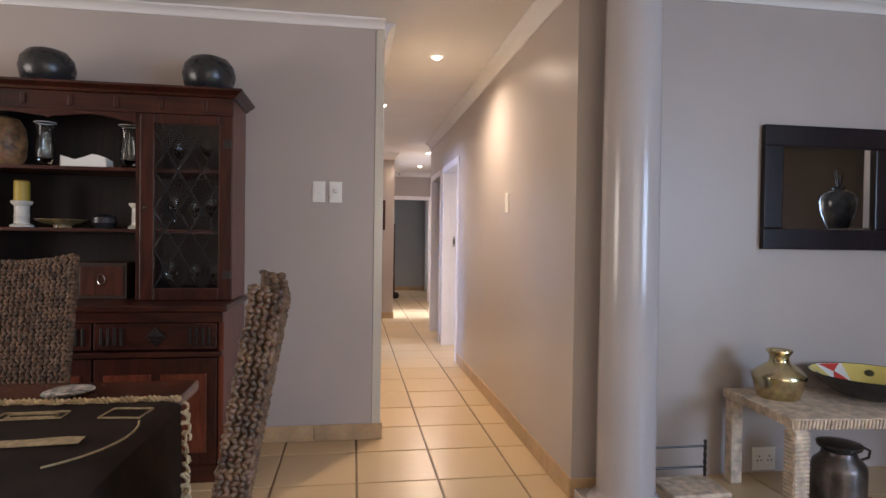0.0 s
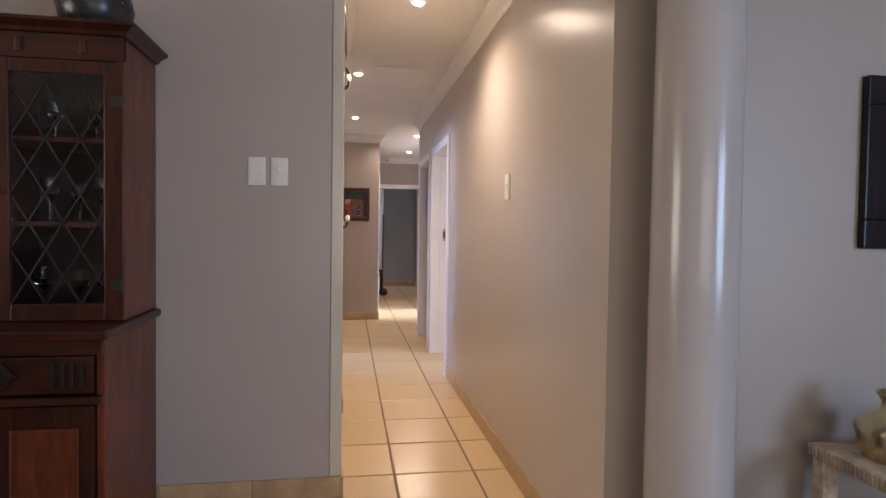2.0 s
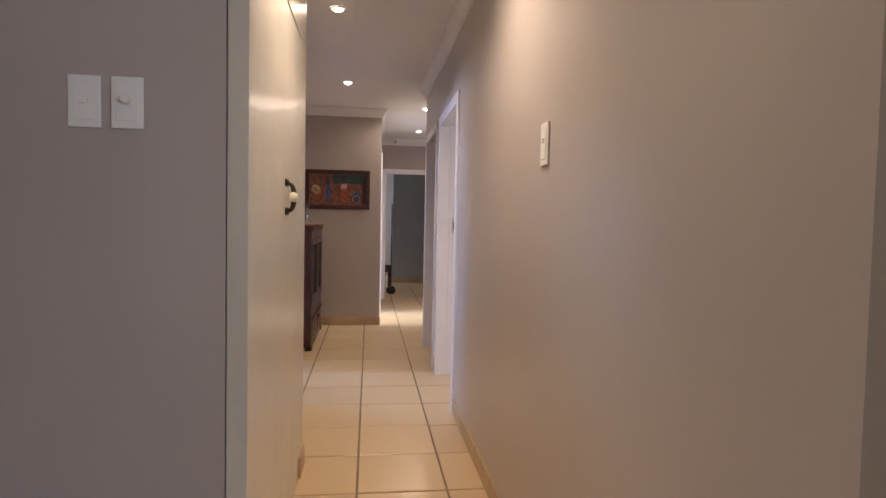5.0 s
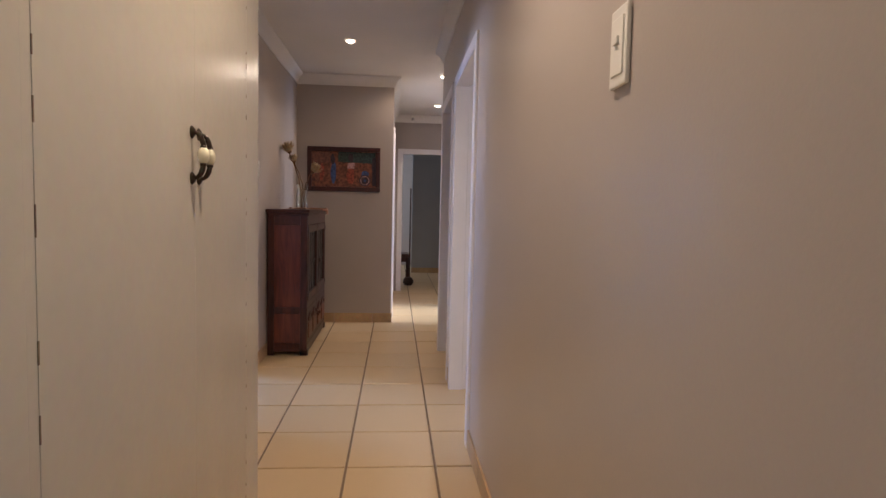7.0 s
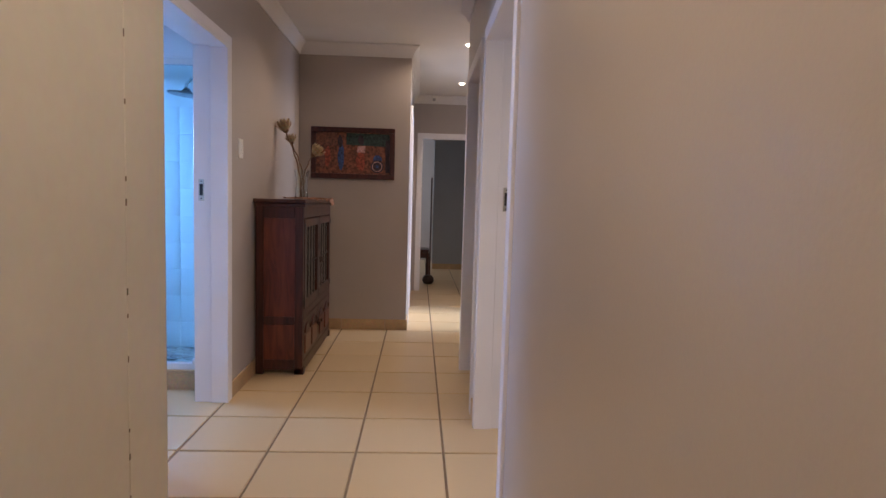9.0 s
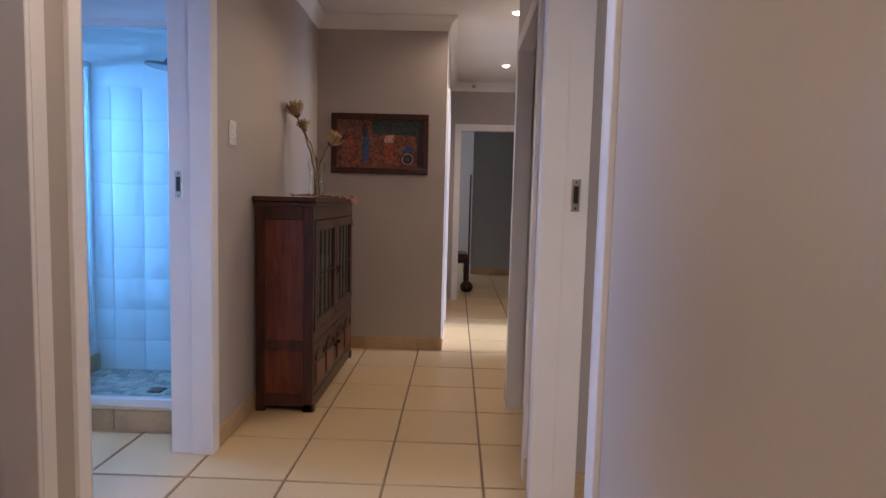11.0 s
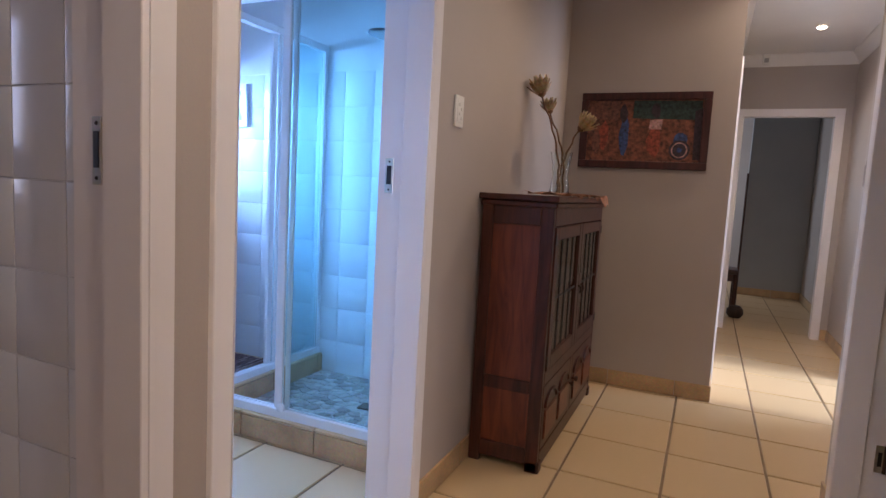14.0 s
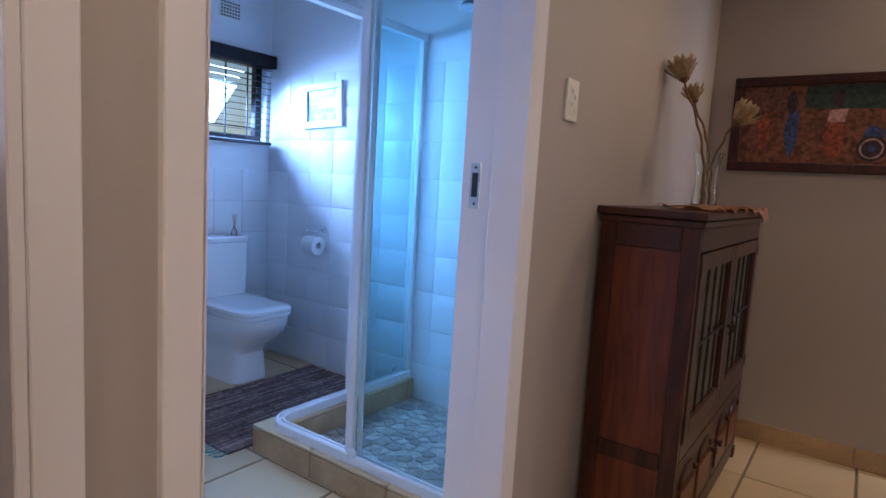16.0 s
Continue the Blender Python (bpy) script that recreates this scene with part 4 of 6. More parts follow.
for s in (-1, 1):
    part("bar_scroll", tube([(-0.040, 0.029 + s * 0.022 * math.sin(2 * math.pi * k / 16), 0.27 + 0.045 * math.cos(math.pi * k / 16)) for k in range(17)], 0.0035, 6), BLACK, win, smooth=True)
blind = thing("venetian_blind", pose(BX + 0.002, 7.595, 1.395), "dark brown venetian blind with open slats and a pelmet", "blind")
part("pelmet", boxes((0.0, -0.81, 0.478, 0.075, 0.325, 0.556), bevel=0.004), BLACKWOOD, blind)
for k in range(12):
    part("slat", boxes((0.016, -0.79, 0.035 + 0.039 * k, 0.041, 0.315, 0.0370 + 0.039 * k)), BLACKWOOD, blind)
part("bottom_rail", boxes((0.004, -0.79, -0.012, 0.052, 0.315, 0.006), bevel=0.003), BLACKWOOD, blind)
for yy in (-0.68, -0.22, 0.24):
    part("cord", tube([(0.028, yy, 0.0), (0.028, yy, 0.51)], 0.0015, 5), BLACKWOOD, blind)
vent = thing("air_vent", pose(BX, 7.62, 2.175), "square white louvre vent with dark holes", "vent", kind="structure")
part("vent_plate", boxes((0, -0.075, -0.055, 0.006, 0.075, 0.055), bevel=0.002), PLASTIC, vent)
for i in range(7):
    for j in range(5):
        part("vent_hole", boxes((0.005, -0.064 + 0.0195 * i, -0.045 + 0.0195 * j, 0.0075, -0.053 + 0.0195 * i, -0.034 + 0.0195 * j)), BLACK, vent)

# toilet
wc = thing("toilet", pose(BX, 7.478, 0), "white close-coupled ceramic toilet with closed lid", "toilet")


def superloft(sections, n=36):
    """A body through level sections of (z, cx, half-length, half-width, squareness)."""
    bm = bmesh.new()
    rings = []
    for z, cx, a, b, e in sections:
        ring = []
        for i in range(n):
            t = 2 * math.pi * i / n
            c, s = math.cos(t), math.sin(t)
            ring.append(bm.verts.new((cx + a * math.copysign(abs(c) ** (2 / e), c), b * math.copysign(abs(s) ** (2 / e), s), z)))
        rings.append(ring)
    for p, q in zip(rings, rings[1:]):
        for i in range(n):
            bm.faces.new((p[i], p[(i + 1) % n], q[(i + 1) % n], q[i]))
    bm.faces.new(rings[0][::-1])
    bm.faces.new(rings[-1])
    return bm


part("bowl", superloft([(0.0, 0.27, 0.225, 0.125, 5), (0.02, 0.27, 0.227, 0.127, 5), (0.17, 0.27, 0.215, 0.118, 4.5), (0.22, 0.29, 0.235, 0.135, 4), (0.29, 0.325, 0.295, 0.170, 4), (0.35, 0.335, 0.318, 0.182, 4), (0.395, 0.335, 0.322, 0.184, 4)]), CERAMIC, wc, smooth=True)
seat = part("seat", superloft([(0.398, 0.40, 0.258, 0.184, 4.2), (0.402, 0.40, 0.262, 0.187, 4.2), (0.418, 0.40, 0.262, 0.187, 4.2), (0.421, 0.40, 0.258, 0.184, 4.2)]), CERAMIC, wc, smooth=True)
part("lid", superloft([(0.424, 0.40, 0.260, 0.186, 4.2), (0.428, 0.40, 0.264, 0.189, 4.2), (0.444, 0.40, 0.263, 0.188, 4.2), (0.452, 0.40, 0.252, 0.176, 4.2), (0.455, 0.40, 0.20, 0.14, 4)]), CERAMIC, wc, smooth=True)
cist = part("cistern", superloft([(0.39, 0.095, 0.085, 0.175, 7), (0.41, 0.095, 0.09, 0.182, 7), (0.775, 0.098, 0.094, 0.186, 7)]), CERAMIC, wc, smooth=True)
part("cistern_lid", superloft([(0.778, 0.098, 0.098, 0.191, 7), (0.784, 0.098, 0.101, 0.194, 7), (0.803, 0.098, 0.100, 0.193, 7), (0.812, 0.098, 0.090, 0.182, 7)]), CERAMIC, cist, smooth=True)
part("flush_button", lathe([(0.022, 0.812), (0.022, 0.817), (0.019, 0.819), (0.0, 0.819)], 20, 0.098, 0), CHROME, cist, smooth=True)
dif = thing("reed_diffuser", pose(BX + 0.10, 7.61, 0.812), "small clear bottle with reed sticks on the cistern", "diffuser")
part("bottle", lathe([(0.0, 0.0), (0.018, 0.0), (0.019, 0.008), (0.015, 0.03), (0.008, 0.038), (0.008, 0.048), (0.010, 0.050)], 16), GLASS, dif, smooth=True)
for k in range(5):
    part("reed", tube([(0, 0, 0.012), (0.012 * math.cos(k * 1.3), 0.014 * math.sin(k * 1.3), 0.125)], 0.0013, 5), BRACT, dif)
# toilet roll and holder
tp = thing("toilet_roll_holder", pose(-2.195, BN, 0.873), "chrome toilet roll holder on the tiles", "holder")
part("rosette", lathe([(0.022, 0.0), (0.022, 0.008), (0.012, 0.014), (0.0, 0.014)], 20), CHROME, tp, smooth=True).matrix_local = pose(0, 0, 0, 90)
part("arm", tube([(0, -0.01, 0), (0, -0.055, 0), (-0.012, -0.066, -0.004), (-0.080, -0.068, -0.006), (-0.096, -0.068, -0.012), (-0.098, -0.068, -0.06), (-0.090, -0.068, -0.074), (0.03, -0.068, -0.074)], 0.005, 8), CHROME, tp, smooth=True)
roll = single("toilet_roll", lathe([(0.020, -0.05), (0.056, -0.05), (0.056, 0.05), (0.020, 0.05), (0.020, -0.05)], 32), PAPER, "white toilet roll on the chrome holder", "toilet roll", smooth=True, m=pose(-2.222, BN - 0.068, 0.780, 0, 90, 0))
# small white framed print, hung askew
fp = thing("framed_print", pose(-2.238, BN - 0.001, 1.632, 0, -3.0, 0), "small white framed turquoise print hung on tiles", "picture")
for b in ((-0.172, -0.022, -0.135, 0.172, 0, -0.093), (-0.172, -0.022, 0.093, 0.172, 0, 0.135), (-0.172, -0.022, -0.093, -0.130, 0, 0.093), (0.130, -0.022, -0.093, 0.172, 0, 0.093)):
    part("frame_bar", boxes(b, bevel=0.004), WHITE, fp)
part("print", boxes((-0.132, -0.010, -0.095, 0.132, -0.004, 0.095)), PRINT, fp, "pale turquoise seascape print")
for z0, z1, mm in ((-0.05, -0.02, PRINT_DARK), (0.01, 0.022, PRINT_PALE), (0.04, 0.065, PRINT_DARK)):
    part("print_band", boxes((-0.10, -0.0112, z0, 0.10, -0.0098, z1)), mm, fp)
# woven rag rug with fringe
RX0, RX1, RY0, RY1 = -2.235, -1.575, 6.85, 7.90
rug = thing("rag_rug", pose(0, 0, 0.001), "dark brown striped woven rag rug with turquoise fringe", "rug")
rg = random.Random(8)
strips = {0: bmesh.new(), 1: bmesh.new(), 2: bmesh.new()}
nrow = 58
for k in range(nrow):
    x0 = RX0 + (RX1 - RX0) * k / nrow
    x1 = RX0 + (RX1 - RX0) * (k + 1) / nrow
    ysplit = RY0
    while ysplit < RY1 - 0.02:
        y1 = min(RY1, ysplit + rg.uniform(0.08, 0.4))
        cube(strips[rg.choice((0, 0, 1, 1, 2))], x0, ysplit, 0.0, x1 - 0.0012, y1, 0.006 + rg.uniform(0, 0.003))
        ysplit = y1
for k, mm in ((0, RUG_A), (1, RUG_B), (2, RUG_C)):
    tagged(part("weft", strips[k], mm, rug), kind="stuff")
for k in range(9):
    x = RX1 - 0.25 + 0.03 * k
    part("tassel", tube([(x, RY0, 0.004), (x + rg.uniform(-0.01, 0.01), RY0 - 0.03, 0.004), (x + rg.uniform(-0.02, 0.02), RY0 - 0.055, 0.003)], 0.003, 5), TEAL, rug, "turquoise knotted tassel")

# shower enclosure
SX, SY, SKX, SKY, KH = -1.475, 6.995, -1.548, 6.950, 0.118
kerb = thing("shower_kerb", pose(0, 0, 0), "beige tiled kerb round the shower floor", "kerb", kind="structure")
part("core", boxes((SKX + 0.012, SKY + 0.012, 0, XI - 0.001, SKY + 0.115, KH - 0.012), (SKX + 0.012, SKY + 0.115, 0, SKX + 0.115, BN, KH - 0.012)), GROUT, kerb)
x = XI - 0.002
for k in range(4):
    x1 = max(x - 0.405, SKX + 0.0)
    part("kerb_tile", boxes((x1 + 0.003, SKY, 0.001, x - 0.003, SKY + 0.011, KH - 0.014), bevel=0.002, segs=1), SKIRT, kerb)
    part("kerb_tile", boxes((x1 + 0.003, SKY, KH - 0.011, x - 0.003, SKY + 0.117, KH), bevel=0.003, segs=1), TILE, kerb)
    x = x1
    if x <= SKX + 0.001:
        break
y = SKY + 0.12
while y < BN - 0.01:
    y1 = min(y + 0.405, BN - 0.001)
    part("kerb_tile", boxes((SKX, y + 0.003, 0.001, SKX + 0.011, y1 - 0.003, KH - 0.014), bevel=0.002, segs=1), SKIRT, kerb)
    part("kerb_tile", boxes((SKX, y + 0.003, KH - 0.011, SKX + 0.117, y1 - 0.003, KH), bevel=0.003, segs=1), TILE, kerb)
    part("kerb_tile", boxes((SKX + 0.106, y + 0.003, 0.007, SKX + 0.117, y1 - 0.003, KH - 0.014), bevel=0.002, segs=1), SKIRT, kerb)
    y = y1
enc = thing("shower_enclosure", pose(0, 0, KH), "white framed glass corner shower with sliding doors open", "shower")
SH = 1.86
for nm, z0, z1 in (("bottom_track", 0.0, 0.042), ("top_track", SH - 0.04, SH)):
    bend = [(SX + 0.09 - 0.09 * math.sin(a * math.pi / 16), SY + 0.09 - 0.09 * math.cos(a * math.pi / 16), z0) for a in range(9)]
    part(nm, sweep([(-0.022, 0.0), (-0.022, z1 - z0 - 0.006), (-0.016, z1 - z0), (-0.006, z1 - z0), (-0.005, z1 - z0 - 0.010), (0.005, z1 - z0 - 0.010), (0.006, z1 - z0), (0.016, z1 - z0), (0.022, z1 - z0 - 0.006), (0.022, 0.0), (-0.022, 0.0)],
         [(XI - 0.002, SY, z0)] + bend + [(SX, BN - 0.002, z0)]), ALU, enc, smooth=True)
for nm, b in (("wall_profile", (SX - 0.018, BN - 0.032, 0.042, SX + 0.018, BN - 0.002, SH - 0.04)), ("wall_profile", (XI - 0.032, SY - 0.018, 0.042, XI - 0.002, SY + 0.018, SH - 0.04)),
              ("door_post", (-1.010, SY - 0.020, 0.042, -0.973, SY + 0.004, SH - 0.04)), ("door_post", (SX - 0.020, 7.455, 0.042, SX + 0.004, 7.492, SH - 0.04)),
              ("door_post", (-0.973, SY + 0.008, 0.042, -0.948, SY + 0.020, SH - 0.04)), ("door_post", (SX + 0.008, 7.492, 0.042, SX + 0.020, 7.520, SH - 0.04))):
    part(nm, boxes(b, bevel=0.004), ALU, enc)
for b in ((-0.973, SY - 0.012, 0.042, XI - 0.032, SY - 0.006, SH - 0.04), (SX - 0.012, 7.492, 0.042, SX - 0.006, BN - 0.032, SH - 0.04),
          (-0.948, SY + 0.012, 0.042, XI - 0.04, SY + 0.017, SH - 0.04), (SX + 0.012, 7.52, 0.042, SX + 0.017, BN - 0.04, SH - 0.04)):
    g = part("glass_panel", boxes(b), SHOWER_GLASS, enc, "clear shower glass")
    g.visible_shadow = False
for x, y, rot in ((-0.965, SY - 0.024, 0), (-0.46, SY - 0.024, 0), (SX - 0.024, BN - 0.10, -90)):
    part("roller_cap", lathe([(0.020, 0.0), (0.020, 0.010), (0.014, 0.014), (0.0, 0.014)], 20), ALU, enc, smooth=True).matrix_local = pose(x, y, 0.052, 90, 0, rot)
head = thing("rain_shower", pose(XI - 0.002, 7.14, 1.90), "round dark chrome rain shower on a wall arm", "shower")
part("arm", tube([(0, 0, 0), (-0.10, 0, 0.0), (-0.17, 0, -0.012), (-0.20, 0, -0.045), (-0.203, 0, -0.075)], 0.010, 12), CHROME, head, smooth=True)
part("rose", lathe([(0.0, 0.0), (0.105, 0.0), (0.110, 0.006), (0.105, 0.012), (0.03, 0.022), (0.016, 0.045), (0.0, 0.045)], 36), DARKCHROME, head, smooth=True).matrix_local = pose(-0.203, 0, -0.115, 0, 6, 0)
part("wall_flange", lathe([(0.028, 0.0), (0.028, 0.006), (0.014, 0.012), (0.0, 0.012)], 20), CHROME, head, smooth=True).matrix_local = pose(0, 0, 0, 0, -90, 0)
sf = structure("shower_floor", boxes((SKX + 0.115, SKY + 0.115, -0.005, XI - 0.001, BN + 0.01, 0.006)), PEBBLE_GROUT, "grey grout of the mosaic shower floor")
drain = single("floor_drain", boxes((-0.90, 7.50, 0.0065, -0.82, 7.58, 0.0145), bevel=0.002), DARKMETAL, "square dark metal shower drain", "drain", kind="structure")

# ---- far room ----
end = thing("wooden_chair", pose(0.84, 12.22, 0, 0, 0, 90), "dark reddish wooden chair with a carved panel back", "chair")
part("seat", boxes((-0.21, -0.20, 0.42, 0.21, 0.20, 0.47), bevel=0.014), OAK, end)
part("apron", boxes((-0.19, -0.18, 0.34, 0.19, 0.18, 0.421), bevel=0.004), OAK, end)
for x, y, h in ((-0.18, -0.18, 0.42), (0.18, -0.18, 0.42), (-0.18, 0.18, 1.04), (0.18, 0.18, 1.04)):
    part("leg", tube([(x, y, 0), (x, y, h * 0.5), (x, y + (0.03 if h > 1 else 0), h)], 0.024, 10), OAK, end, smooth=True)
part("backrest", boxes((-0.165, 0.185, 0.56, 0.165, 0.212, 0.99), bevel=0.010), OAK, end)
part("stretcher", boxes((-0.17, 0.17, 0.16, 0.17, 0.19, 0.20), bevel=0.004), OAK, end)
pl = single("tall_board", boxes((-0.012, -0.03, 0.0, 0.012, 0.03, 1.55), bevel=0.004), OAK, "tall narrow dark wooden pole by the far wall", "pole", m=pose(1.07, 12.75, 0.0))
single("door_stop", lathe([(0.0, 0.0), (0.055, 0.002), (0.082, 0.04), (0.080, 0.085), (0.05, 0.125), (0.0, 0.135)], 24), OAK_DEEP, "round dark brown doorstop on the floor", "doorstop", smooth=True, m=pose(1.03, 11.75, 0.0))

# ---- dining room: dresser ----
hx0, hx1 = -2.22, -0.458
LOWF, UPF, HB = 2.70, 2.905, 3.268
dr = thing("dresser", pose(0, 0, 0), "dark carved oak dresser with open shelves and leaded door", "dresser")
part("base_side", boxes((hx1 - 0.025, LOWF + 0.02, 0, hx1, HB, 0.852), bevel=0.003), OAK_RED, dr, "reddish oak side")
part("base_side", boxes((hx0, LOWF + 0.02, 0, hx0 + 0.025, HB, 0.852), bevel=0.003), OAK_RED, dr)
part("base_body", boxes((hx0 + 0.025, LOWF + 0.06, 0.04, hx1 - 0.025, HB, 0.845)), DRESSER_SHADE, dr)
part("plinth", boxes((hx0 + 0.02, LOWF + 0.03, 0.0, hx1 - 0.026, LOWF + 0.06, 0.09), bevel=0.006), DRESSER_X, dr)
bt = part("base_top", boxes((hx0 - 0.02, LOWF - 0.022, 0.853, hx1 + 0.022, HB, 0.885), bevel=0.009, segs=3), DRESSER_X, dr)
part("front_rail", boxes((hx0 + 0.025, LOWF, 0.800, hx1 - 0.001, LOWF + 0.06, 0.851), bevel=0.004), DRESSER_X, dr)
part("front_rail", boxes((hx0 + 0.025, LOWF - 0.012, 0.632, hx1 - 0.001, LOWF + 0.06, 0.660), bevel=0.008), DRESSER_X, dr)
nd = 3
dw = (hx1 - hx0 - 0.05) / nd
for k in range(nd):
    a, b = hx0 + 0.03 + k * dw, hx0 + 0.02 + (k + 1) * dw
    dd = part("drawer", boxes((a, LOWF + 0.004, 0.668, b, LOWF + 0.06, 0.796), bevel=0.004), DRESSER_X, dr, "dark oak drawer with fluted carving")
    for q in range(4):
        for side in (0, 1):
            fx = a + 0.035 + 0.030 * q if side == 0 else b - 0.035 - 0.030 * q
            part("flute", boxes((fx - 0.008, LOWF - 0.005, 0.690, fx + 0.008, LOWF + 0.008, 0.775), bevel=0.006), DRESSER_SHADE, dd)
    part("carved_lozenge", lathe([(0.05, 0.0), (0.045, 0.008), (0.02, 0.012), (0.0, 0.013)], 4), DRESSER_SHADE, dd).matrix_local = pose((a + b) / 2, LOWF + 0.005, 0.732, 90)
    part("drop_handle", tube([((a + b) / 2 - 0.03, LOWF - 0.004, 0.738), ((a + b) / 2 - 0.022, LOWF - 0.016, 0.722), ((a + b) / 2 + 0.022, LOWF - 0.016, 0.722), ((a + b) / 2 + 0.03, LOWF - 0.004, 0.738)], 0.004, 8), DARKMETAL, dd, smooth=True)
    lower = part("base_door", boxes((a, LOWF + 0.006, 0.10, b, LOWF + 0.06, 0.625), bevel=0.004), DRESSER, dr)
    for c0, c1 in ((a + 0.045, (a + b) / 2 - 0.02), ((a + b) / 2 + 0.02, b - 0.045)):
        part("raised_panel", boxes((c0, LOWF - 0.004, 0.16, c1, LOWF + 0.010, 0.55), bevel=0.008), OAK_RED, lower)
# upper part
for x0 in (hx0, hx1 - 0.028):
    part("upper_side", boxes((x0, UPF, 0.886, x0 + 0.028, HB, 1.935), bevel=0.003), OAK_RED, dr, "reddish oak side")
# back board darkened by colour, for the shade behind the open shelves
part("back_panel", boxes((hx0 + 0.028, HB - 0.014, 0.886, hx1 - 0.028, HB, 1.935)), DRESSER_SHADE, dr)
for x0 in (-0.925, -1.770):
    part("divider", boxes((x0 - 0.012, UPF + 0.012, 0.886, x0 + 0.012, HB - 0.014, 1.845)), DRESSER, dr)
for z in (1.235, 1.548):
    part("shelf", boxes((hx0 + 0.028, UPF + 0.02, z, hx1 - 0.028, HB - 0.014, z + 0.018), bevel=0.002), DRESSER_X, dr)
fr = part("frieze", boxes((hx0, UPF - 0.004, 1.846, hx1, UPF + 0.02, 1.936), bevel=0.003), DRESSER_X, dr)
for k in range(8):
    xx = hx0 + 0.12 + k * 0.215
    part("carved_flute", boxes((xx - 0.012, UPF - 0.012, 1.866, xx + 0.012, UPF, 1.918), bevel=0.006), DRESSER, fr)
ar = bmesh.new()   # scalloped valance over the open shelves
NV = 40
top_, bot_ = [], []
for k in range(NV + 1):
    xx = -1.758 + 0.821 * k / NV
    zz = 1.80 + 0.022 * math.sin(math.pi * k / NV) ** 0.5 * (1 if (k % 20) else 0.6) - 0.010 * math.cos(4 * math.pi * k / NV)
    top_.append((xx, 1.85)), bot_.append((xx, zz))
loop = top_ + bot_[::-1]
va, vb = [ar.verts.new((p[0], UPF + 0.002, p[1])) for p in loop], [ar.verts.new((p[0], UPF + 0.018, p[1])) for p in loop]
n = len(loop)
for k in range(NV):
    for vv in (va, vb):
        ar.faces.new((vv[k], vv[k + 1], vv[n - 2 - k], vv[n - 1 - k]))
for k in range(n):
    ar.faces.new((va[k], va[(k + 1) % n], vb[(k + 1) % n], vb[k]))
part("valance", ar, DRESSER_X, dr)
part("cornice", sweep([(0.0, 0.0), (0.012, 0.004), (0.020, 0.016), (0.042, 0.030), (0.050, 0.034), (0.050, 0.046), (0.0, 0.046)], [(hx0, HB, 1.936), (hx0, UPF, 1.936), (hx1, UPF, 1.936), (hx1, HB, 1.936)]), DRESSER, dr)
part("top_board", boxes((hx0, UPF, 1.95, hx1, HB, 1.978)), DRESSER_X, dr)
for a, b in ((-0.913, -0.460), (-2.218, -1.782)):
    g = part("leaded_door", boxes((a, UPF - 0.004, 0.888, a + 0.068, UPF + 0.020, 1.844), (b - 0.068, UPF - 0.004, 0.888, b, UPF + 0.020, 1.844), (a + 0.068, UPF - 0.003, 0.888, b - 0.068, UPF + 0.019, 0.950), (a + 0.068, UPF - 0.003, 1.795, b - 0.068, UPF + 0.019, 1.844), bevel=0.004), DRESSER, dr)
    p = part("pane", boxes((a + 0.06, UPF + 0.008, 0.94, b - 0.06, UPF + 0.011, 1.80)), DARKPANE, g, "dim leaded glass pane")
    p.visible_shadow = False
    lat = bmesh.new()
    gx0, gx1, gz0, gz1 = a + 0.066, b - 0.066, 0.948, 1.797
    sp, wd = 0.118, 0.0028
    rise = 1.72
    def strip(x0, z0, x1, z1):
        d = Vector((x1 - x0, 0, z1 - z0)).normalized()
        nn = Vector((-d.z, 0, d.x)) * wd
        v = []
        for yy in (UPF + 0.004, UPF + 0.008):
            for px, pz, s in ((x0, z0, 1), (x1, z1, 1), (x1, z1, -1), (x0, z0, -1)):
                v.append(lat.verts.new((px + nn.x * s, yy, pz + nn.z * s)))
        lat.faces.new(v[:4]), lat.faces.new(v[4:])
        for i in range(4):
            lat.faces.new((v[i], v[(i + 1) % 4], v[4 + (i + 1) % 4], v[4 + i]))
    for sgn in (1, -1):
        c = -12
        while c < 14:
            xs = gx0 + c * sp
            seg = []
            for t in [i / 60 for i in range(61)]:
                z = gz0 + (gz1 - gz0) * t
                x = xs + sgn * (z - gz0) / rise
                if gx0 <= x <= gx1:
                    seg.append((x, z))
            if len(seg) > 1:
                strip(*seg[0], *seg[-1])
            c += 1
    part("lead_lattice", lat, LEAD, g, "grey lead diamond lattice")
    part("door_pull", lathe([(0.006, 0), (0.005, 0.01), (0.011, 0.018), (0.0, 0.024)], 14), DARKMETAL, g, smooth=True).matrix_local = pose(a + 0.030, UPF - 0.004, 1.36, 90)
    for hz in (1.02, 1.70):
        part("hinge", boxes((b - 0.045, UPF - 0.008, hz - 0.02, b - 0.004, UPF - 0.003, hz + 0.02), bevel=0.001), BLACK, g)

# on the dresser
for px, rr, hh in ((-1.42, 0.132, 0.205), (-0.615, 0.137, 0.215)):
    single("clay_pot", lathe([(0.0, 0.0), (rr * 0.62, 0.0), (rr * 0.90, hh * 0.22), (rr, hh * 0.50), (rr * 0.93, hh * 0.74), (rr * 0.70, hh * 0.92), (rr * 0.45, hh * 0.985), (rr * 0.22, hh), (rr * 0.18, hh * 0.985), (0.0, hh * 0.95)], 40),
           BLACKCLAY, "burnished black clay pot on the dresser", "pot", "clay pots on the dresser", smooth=True, m=pose(px, 3.06, 1.9785))
S1, S2, S0 = 1.548 + 0.018, 1.235 + 0.018, 0.886


